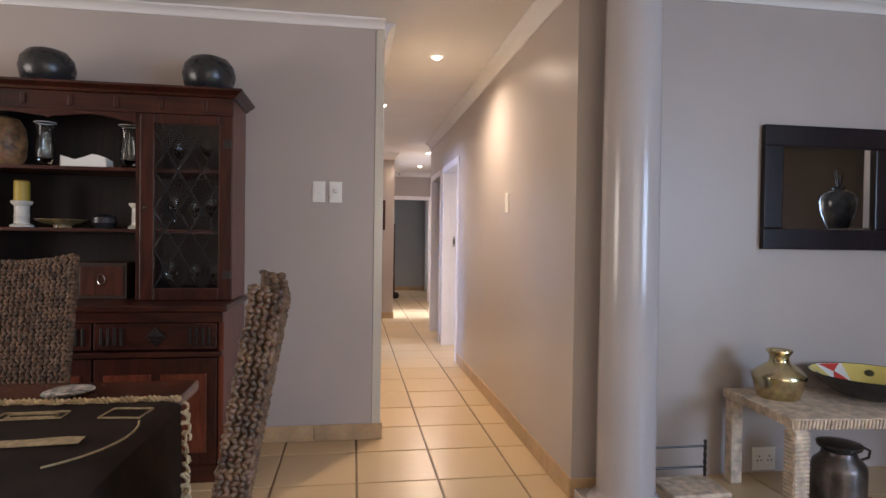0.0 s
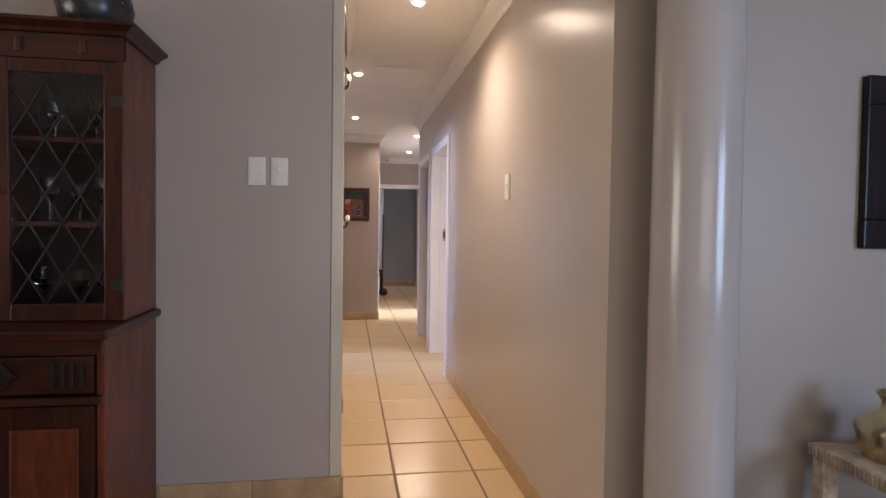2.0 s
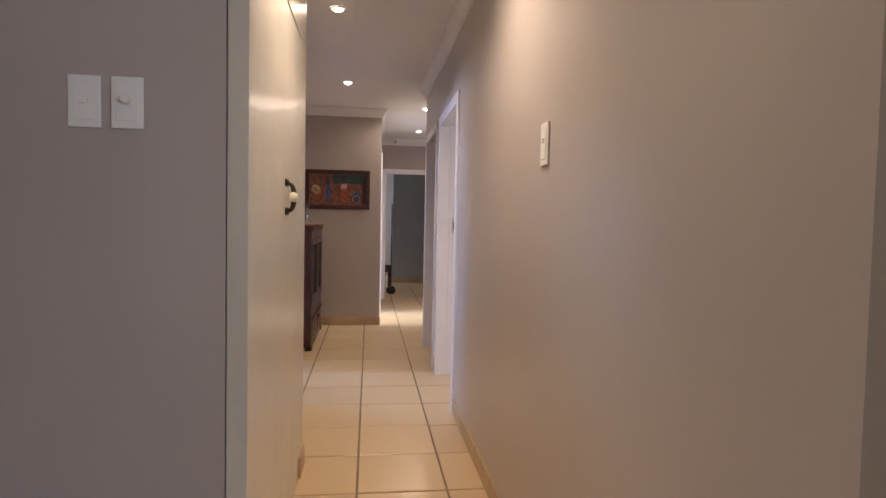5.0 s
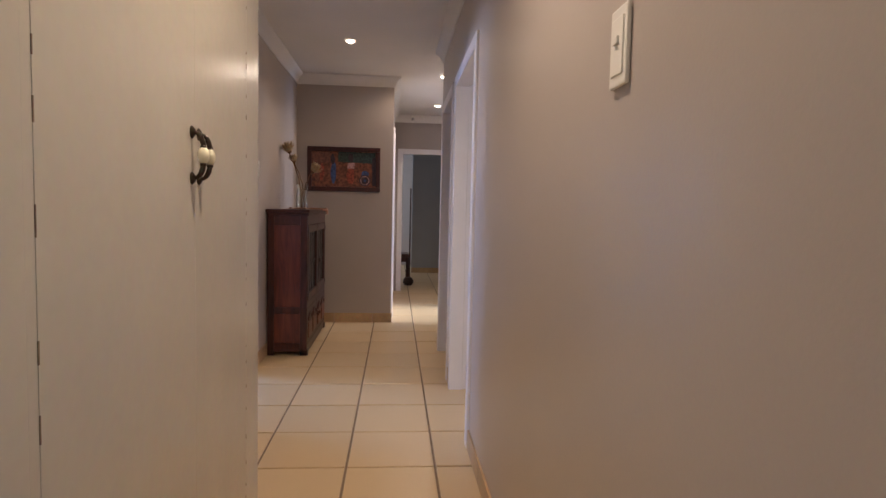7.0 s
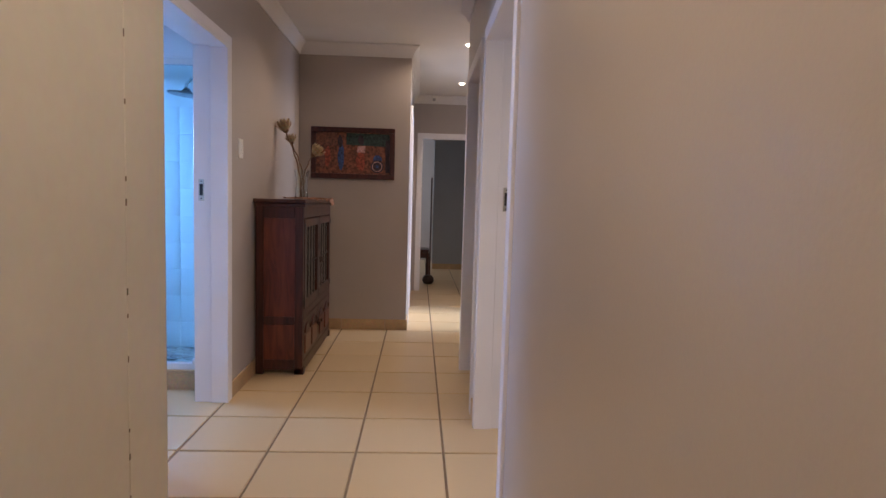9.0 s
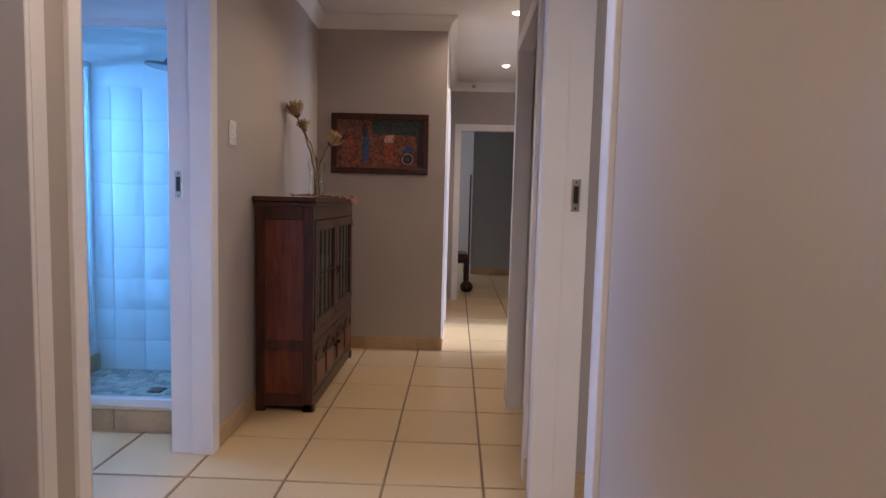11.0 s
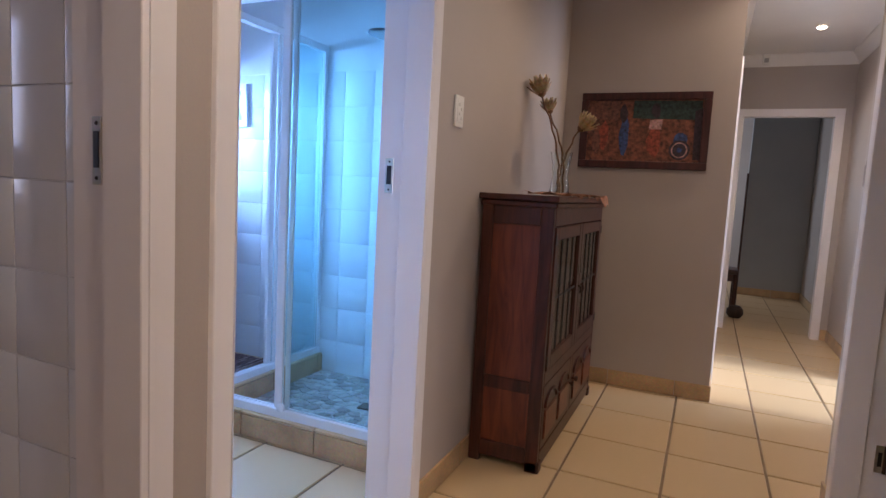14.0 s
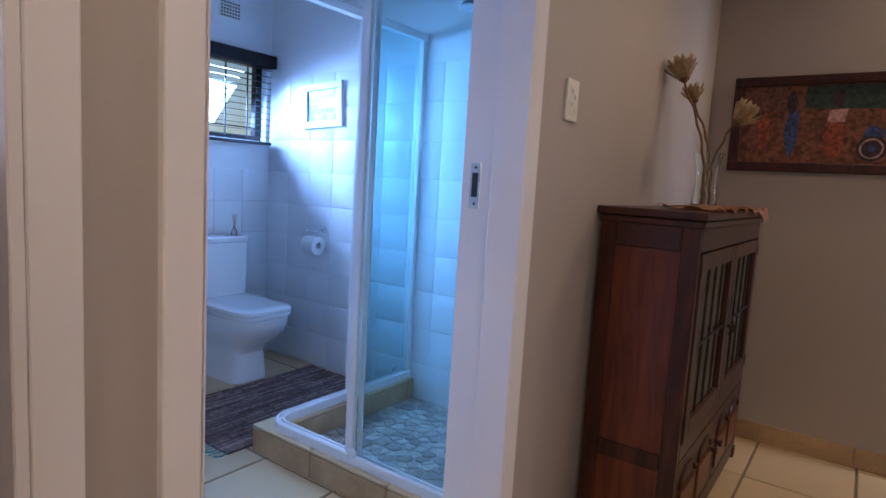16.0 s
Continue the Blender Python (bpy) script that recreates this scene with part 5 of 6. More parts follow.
def hurricane(x, y, z):
    ob = thing("glass_vase", pose(x, y, z), "tall clear glass vase with a flared rim on the shelf", "vase", "glass vases on the dresser shelf")
    part("body", lathe([(0.0, 0.0), (0.050, 0.0), (0.052, 0.012), (0.026, 0.022), (0.040, 0.05), (0.044, 0.10), (0.034, 0.16), (0.036, 0.20), (0.050, 0.235), (0.047, 0.235), (0.033, 0.20), (0.031, 0.16), (0.041, 0.10), (0.037, 0.05), (0.0, 0.026)], 28), GLASS, ob, smooth=True).visible_shadow = False
    part("rim", lathe([(0.050, 0.233), (0.052, 0.235), (0.050, 0.237), (0.048, 0.235), (0.050, 0.233)], 28), CERAMIC, ob, smooth=True)


hurricane(-1.43, 3.06, S1)
hurricane(-1.02, 3.06, S1)
lb = bmesh.new()   # low white box with a wavy top
prof = [(-0.11, 0.062), (-0.075, 0.048), (-0.04, 0.042), (0.0, 0.055), (0.04, 0.072), (0.075, 0.066), (0.11, 0.045)]
for y0 in (-0.04, 0.034):
    f = [lb.verts.new((-0.11, y0, 0)), lb.verts.new((0.11, y0, 0))] + [lb.verts.new((x, y0, z)) for x, z in prof[::-1]]
    g = [lb.verts.new((v.co.x, y0 + 0.006, v.co.z)) for v in f]
    lb.faces.new(f), lb.faces.new(g[::-1])
    for i in range(len(f)):
        lb.faces.new((f[i], f[(i + 1) % len(f)], g[(i + 1) % len(f)], g[i]))
cube(lb, -0.11, -0.034, 0.0, 0.11, 0.034, 0.006), cube(lb, -0.112, -0.04, 0, -0.106, 0.04, 0.06), cube(lb, 0.106, -0.04, 0, 0.112, 0.04, 0.044)
single("napkin_box", lb, PLASTIC, "white wooden napkin box with a wavy edge on the shelf", "box", m=pose(-1.215, 3.03, S1 + 0.0005))
single("carved_gourd", lathe([(0.0, 0.0), (0.07, 0.0), (0.098, 0.05), (0.102, 0.13), (0.095, 0.20), (0.07, 0.245), (0.03, 0.26), (0.0, 0.262)], 28), GOURD, "carved brown gourd vessel on the dresser shelf", "gourd", smooth=True, m=pose(-1.625, 3.06, S1 + 0.0005))


def candle(x, y):
    ob = thing("candle_holder", pose(x, y, S2 + 0.0005), "white ribbed candle holder on the shelf", "candle holder", "candle holders")
    part("holder", lathe([(0.0, 0.0), (0.052, 0.0), (0.054, 0.010), (0.036, 0.020), (0.034, 0.05), (0.037, 0.056), (0.034, 0.062), (0.034, 0.11), (0.048, 0.124), (0.050, 0.136), (0.0, 0.136)], 24), HOLDER, ob, smooth=True)
    return ob


cd = candle(-1.535, 3.05)
part("candle", lathe([(0.036, 0.137), (0.036, 0.235), (0.030, 0.242), (0.0, 0.240)], 20), WAX, cd, "mustard yellow pillar candle", True)
candle(-0.965, 3.05)
single("shallow_dish", lathe([(0.0, 0.0), (0.045, 0.0), (0.042, 0.012), (0.10, 0.028), (0.130, 0.042), (0.126, 0.045), (0.09, 0.034), (0.0, 0.026)], 32), DISH, "shallow brown patterned dish on the shelf", "dish", smooth=True, m=pose(-1.345, 3.06, S2 + 0.0005))
single("small_pot", lathe([(0.0, 0.0), (0.04, 0.0), (0.062, 0.03), (0.058, 0.058), (0.030, 0.075), (0.028, 0.07), (0.0, 0.068)], 28), BLACKCLAY, "small black clay pot on the shelf", "pot", smooth=True, m=pose(-1.14, 3.06, S2 + 0.0005))
nb = thing("wooden_drawer_box", pose(-1.12, 3.08, S0), "small dark wooden box with a ring pull", "box")
part("box_body", boxes((-0.12, -0.10, 0.0, 0.12, 0.10, 0.19), bevel=0.004), OAK_DEEP, nb)
part("drawer_front", boxes((-0.105, -0.106, 0.02, 0.105, -0.098, 0.17), bevel=0.003), OAK, nb)
part("ring_pull", tube([(0.018 * math.cos(2 * math.pi * k / 16), -0.112, 0.10 + 0.026 * math.sin(2 * math.pi * k / 16)) for k in range(17)], 0.003, 6), CHROME, nb, smooth=True)
single("wooden_chest", boxes((-0.13, -0.09, 0, 0.13, 0.09, 0.13), bevel=0.006), OAK_DEEP, "low dark wooden chest on the dresser top", "box", m=pose(-1.47, 3.08, S0))
for gx, gy, gz, s in ((-0.79, 3.08, S2, 1.0), (-0.70, 3.12, S2, 0.9), (-0.60, 3.07, S2, 1.0), (-0.77, 3.08, S1, 0.9), (-0.63, 3.10, S1, 1.0), (-0.80, 3.05, S0, 1.1), (-0.70, 3.12, S0, 1.0), (-0.58, 3.06, S0, 1.0)):
    single("wine_glass", lathe([(0.0, 0.0), (0.034 * s, 0.0), (0.032 * s, 0.004), (0.005, 0.012), (0.004, 0.075 * s), (0.022 * s, 0.095 * s), (0.036 * s, 0.135 * s), (0.030 * s, 0.175 * s), (0.028 * s, 0.175 * s), (0.033 * s, 0.135 * s), (0.0, 0.09 * s)], 20),
           GLASS, "clear stemmed glass behind the leaded door", "glass", "glasses in the dresser", smooth=True, m=pose(gx, gy, gz + 0.0005)).visible_shadow = False

# ---- dining table, cloth, chairs ----
tb = thing("dining_table", pose(-1.10, 0.95, 0), "dark red wooden dining table under a cloth", "table")
part("tabletop", boxes((-0.80, -0.72, 0.725, 0.785, 0.725, 0.760), bevel=0.010, segs=3), TABLEWOOD, tb)
part("apron", boxes((-0.70, -0.62, 0.64, 0.70, -0.595, 0.725), (-0.70, 0.595, 0.64, 0.70, 0.62, 0.725), (-0.70, -0.595, 0.64, -0.675, 0.595, 0.725), (0.675, -0.595, 0.64, 0.70, 0.595, 0.725)), TABLEWOOD, tb)
for x in (-0.66, 0.66):
    for y in (-0.58, 0.58):
        part("leg", boxes((x - 0.045, y - 0.045, 0, x + 0.045, y + 0.045, 0.64), bevel=0.006), TABLEWOOD, tb)
cl = thing("tablecloth", pose(0, 0, 0), "dark brown tablecloth with cream drawn lines and fringe", "tablecloth")
cm = bmesh.new()
nx, ny = 60, 44
X0, X1, Y0, Y1 = -1.85, -0.02, 0.30, 1.410
grid = []
for j in range(ny + 1):
    row = []
    for i in range(nx + 1):
        x = X0 + (X1 - X0) * i / nx
        y = Y0 + (Y1 - Y0) * j / ny
        z = 0.7625 + 0.002 * math.sin(9 * x + 4 * y) * math.cos(7 * y - 2 * x)
        if x > -0.312:
            over = x + 0.312
            x, z = -0.301 + min(over, 0.02) * 0.2 + 0.06 * over * (1 + math.sin(y * 17)), z - max(0.0, over - 0.008)
        row.append(cm.verts.new((x, y, z)))
    grid.append(row)
for j in range(ny):
    for i in range(nx):
        cm.faces.new((grid[j][i], grid[j][i + 1], grid[j + 1][i + 1], grid[j + 1][i]))
bmesh.ops.solidify(cm, geom=list(cm.faces), thickness=0.0015)
part("cloth", cm, CLOTH, cl, smooth=True)
rt = random.Random(12)


def cloth_line(pts, r=0.0028):
    part("drawn_line", tube([(x, y, 0.7658) for x, y in pts], r, 5), CREAMLINE, cl)


def rect(cx, cy, w, h, a):
    c, s = math.cos(a), math.sin(a)
    return [(cx + c * u * w - s * v * h, cy + s * u * w + c * v * h) for u, v in ((-1, -1), (1, -1), (1, 1), (-1, 1), (-1, -1))]


for cx, cy, w, h, a in ((-0.62, 1.30, 0.075, 0.028, 0.05), (-0.62, 1.30, 0.055, 0.014, 0.05), (-0.40, 1.30, 0.05, 0.04, -0.1), (-0.86, 1.30, 0.07, 0.03, 0.1), (-0.74, 0.92, 0.09, 0.05, 0.3)):
    cloth_line(rect(cx, cy, w, h, a))
for k in range(9):
    x0, y0 = rt.uniform(-0.95, -0.38), rt.uniform(0.62, 1.25)
    a, l, b = rt.uniform(0, 6.28), rt.uniform(0.18, 0.36), rt.uniform(-1.6, 1.6)
    pts = []
    for i in range(9):
        a += b / 9
        pts.append((x0, y0))
        x0, y0 = min(-0.33, x0 + math.cos(a) * l / 9), min(1.38, y0 + math.sin(a) * l / 9)
    cloth_line(pts)
part("cream_patch", boxes((-0.10, -0.022, 0.0, 0.10, 0.022, 0.002)), CREAMLINE, cl).matrix_local = pose(-0.52, 1.09, 0.7655, 0, 0, 4)


def braid(points, r, amp, turns):
    for ph in (0, math.pi):
        out = []
        n = len(points) * 8
        for k in range(n + 1):
            f = k / n * (len(points) - 1)
            i = min(int(f), len(points) - 2)
            p = Vector(points[i]).lerp(Vector(points[i + 1]), f - i)
            d = (Vector(points[i + 1]) - Vector(points[i])).normalized()
            u = d.orthogonal().normalized()
            a = turns * 2 * math.pi * k / n + ph
            out.append(p + amp * (math.cos(a) * u + math.sin(a) * d.cross(u)))
        part("fringe", tube(out, r, 5), FRINGE, cl, "cream twisted fringe", smooth=True)


braid([(-1.8 + 0.1 * k, 1.413 + 0.006 * math.sin(k * 1.9), 0.770) for k in range(16)], 0.0055, 0.006, 52)
for k in range(9):
    z0 = 0.752 - 0.029 * k
    part("fringe_loop", tube([(-0.292 + 0.010 * math.sin(t * 1.05) + 0.004 * (k % 3), 1.412 + 0.010 * math.sin(t * 0.9 + k), z0 - 0.0045 * t + 0.008 * math.cos(t * 1.1)) for t in range(9)], 0.0042, 6), FRINGE, cl, "cream twisted fringe", smooth=True)
coast = thing("coaster_stack", pose(-0.655, 1.545, 0.7605), "small stack of patterned black and white coasters", "coaster")
for k in range(3):
    c = part("coaster", lathe([(0.0, 0.0), (0.058, 0.0), (0.060, 0.002), (0.058, 0.004), (0.0, 0.004)], 28), PATTERN, coast)
    c.matrix_local = pose(0.012 * k, -0.006 * k, 0.0045 * k, 0, 0, 40 * k)


def weave_panel(w, h, origin, u, v, nrm, rows, cols, seed, depth=0.008):
    """Rows of plaited seagrass lumps over a panel: verts and faces for one mesh."""
    rg = random.Random(seed)
    bmi = bmesh.new()
    bmesh.ops.create_icosphere(bmi, subdivisions=1, radius=1)
    base = [vv.co.copy() for vv in bmi.verts]
    tri = [[q.index for q in f.verts] for f in bmi.faces]
    bmi.free()
    vs, fs = [], []
    du, dv = w / cols, h / rows
    for r in range(rows):
        for c in range(cols):
            for s in (-1, 1):
                ang = s * 0.72 + rg.uniform(-0.28, 0.28)
                cu = (c + 0.5 + 0.12 * rg.uniform(-1, 1)) * du
                cv = (r + 0.5 + s * 0.22) * dv
                k = min(1.0, dv / 0.027)
                a, b, t = 0.0145 * k * rg.uniform(0.8, 1.2), 0.0078 * k * rg.uniform(0.8, 1.2), depth * k * rg.uniform(0.6, 1.4)
                k0 = len(vs)
                ca, sa = math.cos(ang), math.sin(ang)
                for p in base:
                    x, y, z = p.x * a, p.y * b, p.z * t
                    vs.append(origin + u * (cu + x * ca - y * sa) + v * (cv + x * sa + y * ca) + nrm * z)
                fs.extend([[k0 + i for i in f] for f in tri])
    return vs, fs


def wicker_chair(m):
    """A high-backed seagrass chair; it faces -x, its back leans to +x."""
    ob = thing("wicker_chair", m, "high-backed dining chair woven of brown seagrass", "chair", "chairs round the dining table")
    lean = math.radians(10.2)
    zb, zt = 0.40, 1.125
    U, V, N = Vector((0, 1, 0)), Vector((math.sin(lean), 0, math.cos(lean))), Vector((math.cos(lean), 0, -math.sin(lean)))
    o = Vector((-0.105, -0.245, zb))
    H = (zt - zb) / math.cos(lean)
    T = 0.048

    def bow(p):
        """The back is hollow in plan and its top edge sags in the middle."""
        e, f = (p.y / 0.245) ** 2, max(0.0, (p.z - zb) / (zt - zb))
        return Vector((p.x - 0.010 * e * f, p.y, p.z + 0.030 * (e - 0.7) * f ** 3))

    core = bmesh.new()
    pts = [o + N * 0.006, o + N * T, o + U * 0.49 + N * T, o + U * 0.49 + N * 0.006]
    lo = [core.verts.new(p) for p in pts]
    hi = [core.verts.new(p + V * (H - 0.010)) for p in pts]
    core.faces.new(lo[::-1]), core.faces.new(hi)
    for i in range(4):
        core.faces.new((lo[i], lo[(i + 1) % 4], hi[(i + 1) % 4], hi[i]))
    bmesh.ops.subdivide_edges(core, edges=list(core.edges), cuts=7, use_grid_fill=True)
    for q in core.verts:
        q.co = bow(q.co)
    # core in the shade tone, seen only through gaps in the plaiting
    back = part("backrest", core, WEAVE_SHADE, ob)
    vs, fs = [], []
    for args in ((0.49, H, o + N * (T + 0.002), U, V, N, 25, 23, 1), (0.49, H, o + N * 0.004, U, V, -N, 25, 23, 2),
                 (T, H, o - U * 0.002, N, V, -U, 38, 4, 3), (T, H, o + U * 0.492, N, V, U, 38, 4, 4), (T + 0.012, 0.49, o + V * (H + 0.002) - N * 0.006, N, U, V, 19, 3, 5)):
        a, b = weave_panel(*args)
        a = [bow(p) for p in a]
        k0 = len(vs)
        vs.extend(a)
        fs.extend([[k0 + i for i in f] for f in b])
    me = bpy.data.meshes.new("woven_cover")
    me.from_pydata([tuple(p) for p in vs], [], fs)
    me.materials.append(WEAVE)
    for p in me.polygons:
        p.use_smooth = True
    wv = new("woven_cover", me)
    wv.parent = back
    wv["label"] = "plaited brown seagrass cover"
    st = part("seat", boxes((-0.50, -0.235, 0.34, -0.06, 0.235, 0.455), bevel=0.02, segs=3), WEAVE_SHADE, ob)
    vs, fs = weave_panel(0.44, 0.47, Vector((-0.50, -0.235, 0.457)), Vector((1, 0, 0)), Vector((0, 1, 0)), Vector((0, 0, 1)), 14, 13, 6)
    a, b = weave_panel(0.44, 0.115, Vector((-0.50, -0.237, 0.34)), Vector((1, 0, 0)), Vector((0, 0, 1)), Vector((0, -1, 0)), 3, 13, 7)
    k0 = len(vs)
    vs.extend(a)
    fs.extend([[k0 + i for i in f] for f in b])
    me = bpy.data.meshes.new("woven_seat")
    me.from_pydata([tuple(p) for p in vs], [], fs)
    me.materials.append(WEAVE)
    for p in me.polygons:
        p.use_smooth = True
    ws = new("woven_seat", me)
    ws.parent = st
    for x in (-0.47, -0.10):
        for y in (-0.205, 0.205):
            part("leg", boxes((x - 0.02, y - 0.02, 0, x + 0.02, y + 0.02, 0.36), bevel=0.004), OAK_DEEP, ob)
    return ob


ch = wicker_chair(pose(-0.042, 0.955, 0, 0, 0, 6.0))
copy_thing(ch, pose(-1.225, 2.33, 0, 0, 0, 90))

# ---- living side: mirror, side table and what stands there ----
mr = thing("wall_mirror", pose(2.685, YM - 0.001, 1.522), "square mirror in a wide black wooden frame", "mirror")
MW, MH, MB = 0.388, 0.328, 0.110
for b in ((-MW, -0.034, -MH, MW, 0, -MH + MB), (-MW, -0.034, MH - MB, MW, 0, MH), (-MW, -0.034, -MH + MB, -MW + MB, 0, MH - MB), (MW - MB, -0.034, -MH + MB, MW, 0, MH - MB)):
    part("frame_bar", boxes(b, bevel=0.006), BLACKWOOD, mr)
part("mirror_glass", boxes((-MW + MB - 0.004, -0.012, -MH + MB - 0.004, MW - MB + 0.004, -0.006, MH - MB + 0.004)), MIRROR, mr, "silvered mirror glass")
TX0, TX1, TY0, TY1, TZ = 2.035, 3.30, 1.93, 2.47, 0.475
stt = thing("side_table", pose(TX0, TY0, 0, 0, 0, -4.0), "low side table wrapped in pale woven rattan", "side table")
L, W = TX1 - TX0, TY1 - TY0
part("top", boxes((0, 0, TZ - 0.045, L, W, TZ), bevel=0.012, segs=3), RATTAN, stt)
wr = []
for k in range(int(L / 0.017)):
    wr.append(((0.01 + k * 0.017, -0.0015, TZ - 0.043), (0.004 + k * 0.017 + 0.012, -0.0015, TZ - 0.004)))
for k, (p, q) in enumerate(wr[:48]):
    part("wrap", tube([p, q], 0.0065, 6), RATTAN, stt, smooth=True)
for k in range(30):
    part("wrap", tube([(-0.0015, 0.012 + k * 0.018, TZ - 0.043), (-0.0015, 0.018 + k * 0.018, TZ - 0.004)], 0.0065, 6), RATTAN, stt, smooth=True)
for x, y in ((0.035, 0.035), (L - 0.035, 0.035), (0.035, W - 0.035), (L - 0.035, W - 0.035)):
    lg = part("leg", boxes((x - 0.03, y - 0.03, 0, x + 0.03, y + 0.03, TZ - 0.046), bevel=0.008), RATTAN, stt)
    if y < 0.1 and x < 0.1:
        for k in range(23):
            z = 0.012 + k * 0.018
            part("wrap", tube([(x - 0.031, y - 0.031, z), (x + 0.031, y - 0.031, z + 0.006), (x + 0.031, y + 0.031, z + 0.010), (x - 0.031, y + 0.031, z + 0.014), (x - 0.031, y - 0.031, z + 0.018)], 0.0075, 6), RATTAN, lg, smooth=True)
bp_ = thing("brass_pot", pose(2.225, 2.27, TZ + 0.001), "polished brass water pot with a flared neck", "pot")
part("body", lathe([(0.0, 0.0), (0.088, 0.0), (0.094, 0.006), (0.106, 0.045), (0.120, 0.095), (0.122, 0.108), (0.112, 0.125), (0.080, 0.150), (0.052, 0.166), (0.046, 0.176)], 48), BRASS, bp_, smooth=True)
part("neck", lathe([(0.046, 0.174), (0.043, 0.190), (0.045, 0.205), (0.056, 0.220), (0.061, 0.226), (0.060, 0.231), (0.052, 0.228), (0.042, 0.212), (0.040, 0.190), (0.040, 0.10)], 40), BRASS, bp_, smooth=True)
bowl = thing("painted_bowl", pose(2.68, 2.22, TZ + 0.001), "wide bowl, black outside, painted yellow and red inside", "bowl")
R0, R1, BH = 0.09, 0.265, 0.115
part("outer", lathe([(0.0, 0.0), (R0, 0.0), (R0 + 0.06, 0.022), (R1 - 0.05, 0.072), (R1, BH), (R1 - 0.004, BH + 0.003), (R1 - 0.008, BH), (R1 - 0.06, 0.076), (R0 + 0.055, 0.03), (0.0, 0.014)], 64), BLACKENAMEL, bowl, smooth=True)


def wedge(material, a0, a1, f0, f1, lift=0.0012, taper=False):
    """A painted patch on the bowl's inner face between two angles and two heights up its side."""
    bm = bmesh.new()
    prof = [(0.05, 0.0152), (R0 + 0.055, 0.0312), (R1 - 0.06, 0.0772), (R1 - 0.008, BH + 0.0005)]
    def at(f):
        i = min(int(f * 3), 2)
        t = f * 3 - i
        return prof[i][0] + (prof[i + 1][0] - prof[i][0]) * t, prof[i][1] + (prof[i + 1][1] - prof[i][1]) * t + lift
    rows = []
    nf = max(2, int((f1 - f0) * 12))
    na = max(2, int(abs(a1 - a0) / 0.12))
    for j in range(nf + 1):
        f = f0 + (f1 - f0) * j / nf
        r, z = at(f)
        mid, half = (a0 + a1) / 2, (a1 - a0) / 2
        if taper:
            half *= abs(2 * j / nf - 1) * 0.95 + 0.05
        rows.append([bm.verts.new((r * math.cos(mid + half * (2 * i / na - 1)), r * math.sin(mid + half * (2 * i / na - 1)), z)) for i in range(na + 1)])
    for p, q in zip(rows, rows[1:]):
        for i in range(na):
            bm.faces.new((p[i], p[i + 1], q[i + 1], q[i]))
    part("painted_patch", bm, material, bowl, smooth=True)


for k in range(4):
    a = k * math.pi / 2 + 0.35
    wedge(YELLOW, a, a + 0.95, 0.15, 0.995)
    wedge(PLASTIC, a + 0.95, a + math.pi / 2, 0.15, 0.995)
    wedge(REDPAINT, a + 0.99, a + math.pi / 2 - 0.04, 0.40, 0.97, 0.0022, True)
    part("spiral_mark", lathe([(0.022, 0.0), (0.020, 0.003), (0.0, 0.003)], 16), DARKGREEN, bowl).matrix_local = Matrix.Translation((0.205 * math.cos(a + 0.45), 0.205 * math.sin(a + 0.45), 0.082)) @ Euler((0, radians(-38), a + 0.45)).to_matrix().to_4x4()
can = thing("milk_can", pose(2.445, 2.14, 0.0) @ Matrix.Scale(0.92, 4), "old dark metal milk can with lid and handle", "milk can")
part("body", lathe([(0.0, 0.0), (0.125, 0.0), (0.128, 0.01), (0.125, 0.02), (0.125, 0.19), (0.118, 0.215), (0.085, 0.25), (0.078, 0.275), (0.086, 0.285)], 40), CANMETAL, can, smooth=True)
part("lid", lathe([(0.090, 0.285), (0.102, 0.295), (0.104, 0.312), (0.060, 0.322), (0.0, 0.326)], 40), BLACKENAMEL, can, smooth=True)
part("handle", tube([(0.10, -0.03, 0.23), (0.135, -0.04, 0.245), (0.140, -0.042, 0.28), (0.10, -0.03, 0.30)], 0.007, 8), DARKMETAL, can, smooth=True)
ic = thing("iron_chair", pose(1.73, 2.20, 0.0), "miniature black iron chair with a woven seat", "chair")
for x in (-0.132, 0.132):
    pts = [(x, 0.10, z * 0.018) for z in range(16)]
    part("back_post", tube(pts, 0.007, 8, radii=[0.006 + 0.0035 * (k % 2) for k in range(16)]), BLACK, ic, smooth=True)
    part("front_leg", tube([(x, -0.09, 0), (x, -0.09, 0.075)], 0.007, 8), BLACK, ic, smooth=True)
for z in (0.140, 0.240):
    part("back_rail", tube([(-0.132, 0.10, z), (0.132, 0.10, z)], 0.0055, 8), BLACK, ic, smooth=True)
part("seat", boxes((-0.142, -0.10, 0.072, 0.142, 0.112, 0.096), bevel=0.010, segs=3), RATTAN, ic, "woven rush seat")


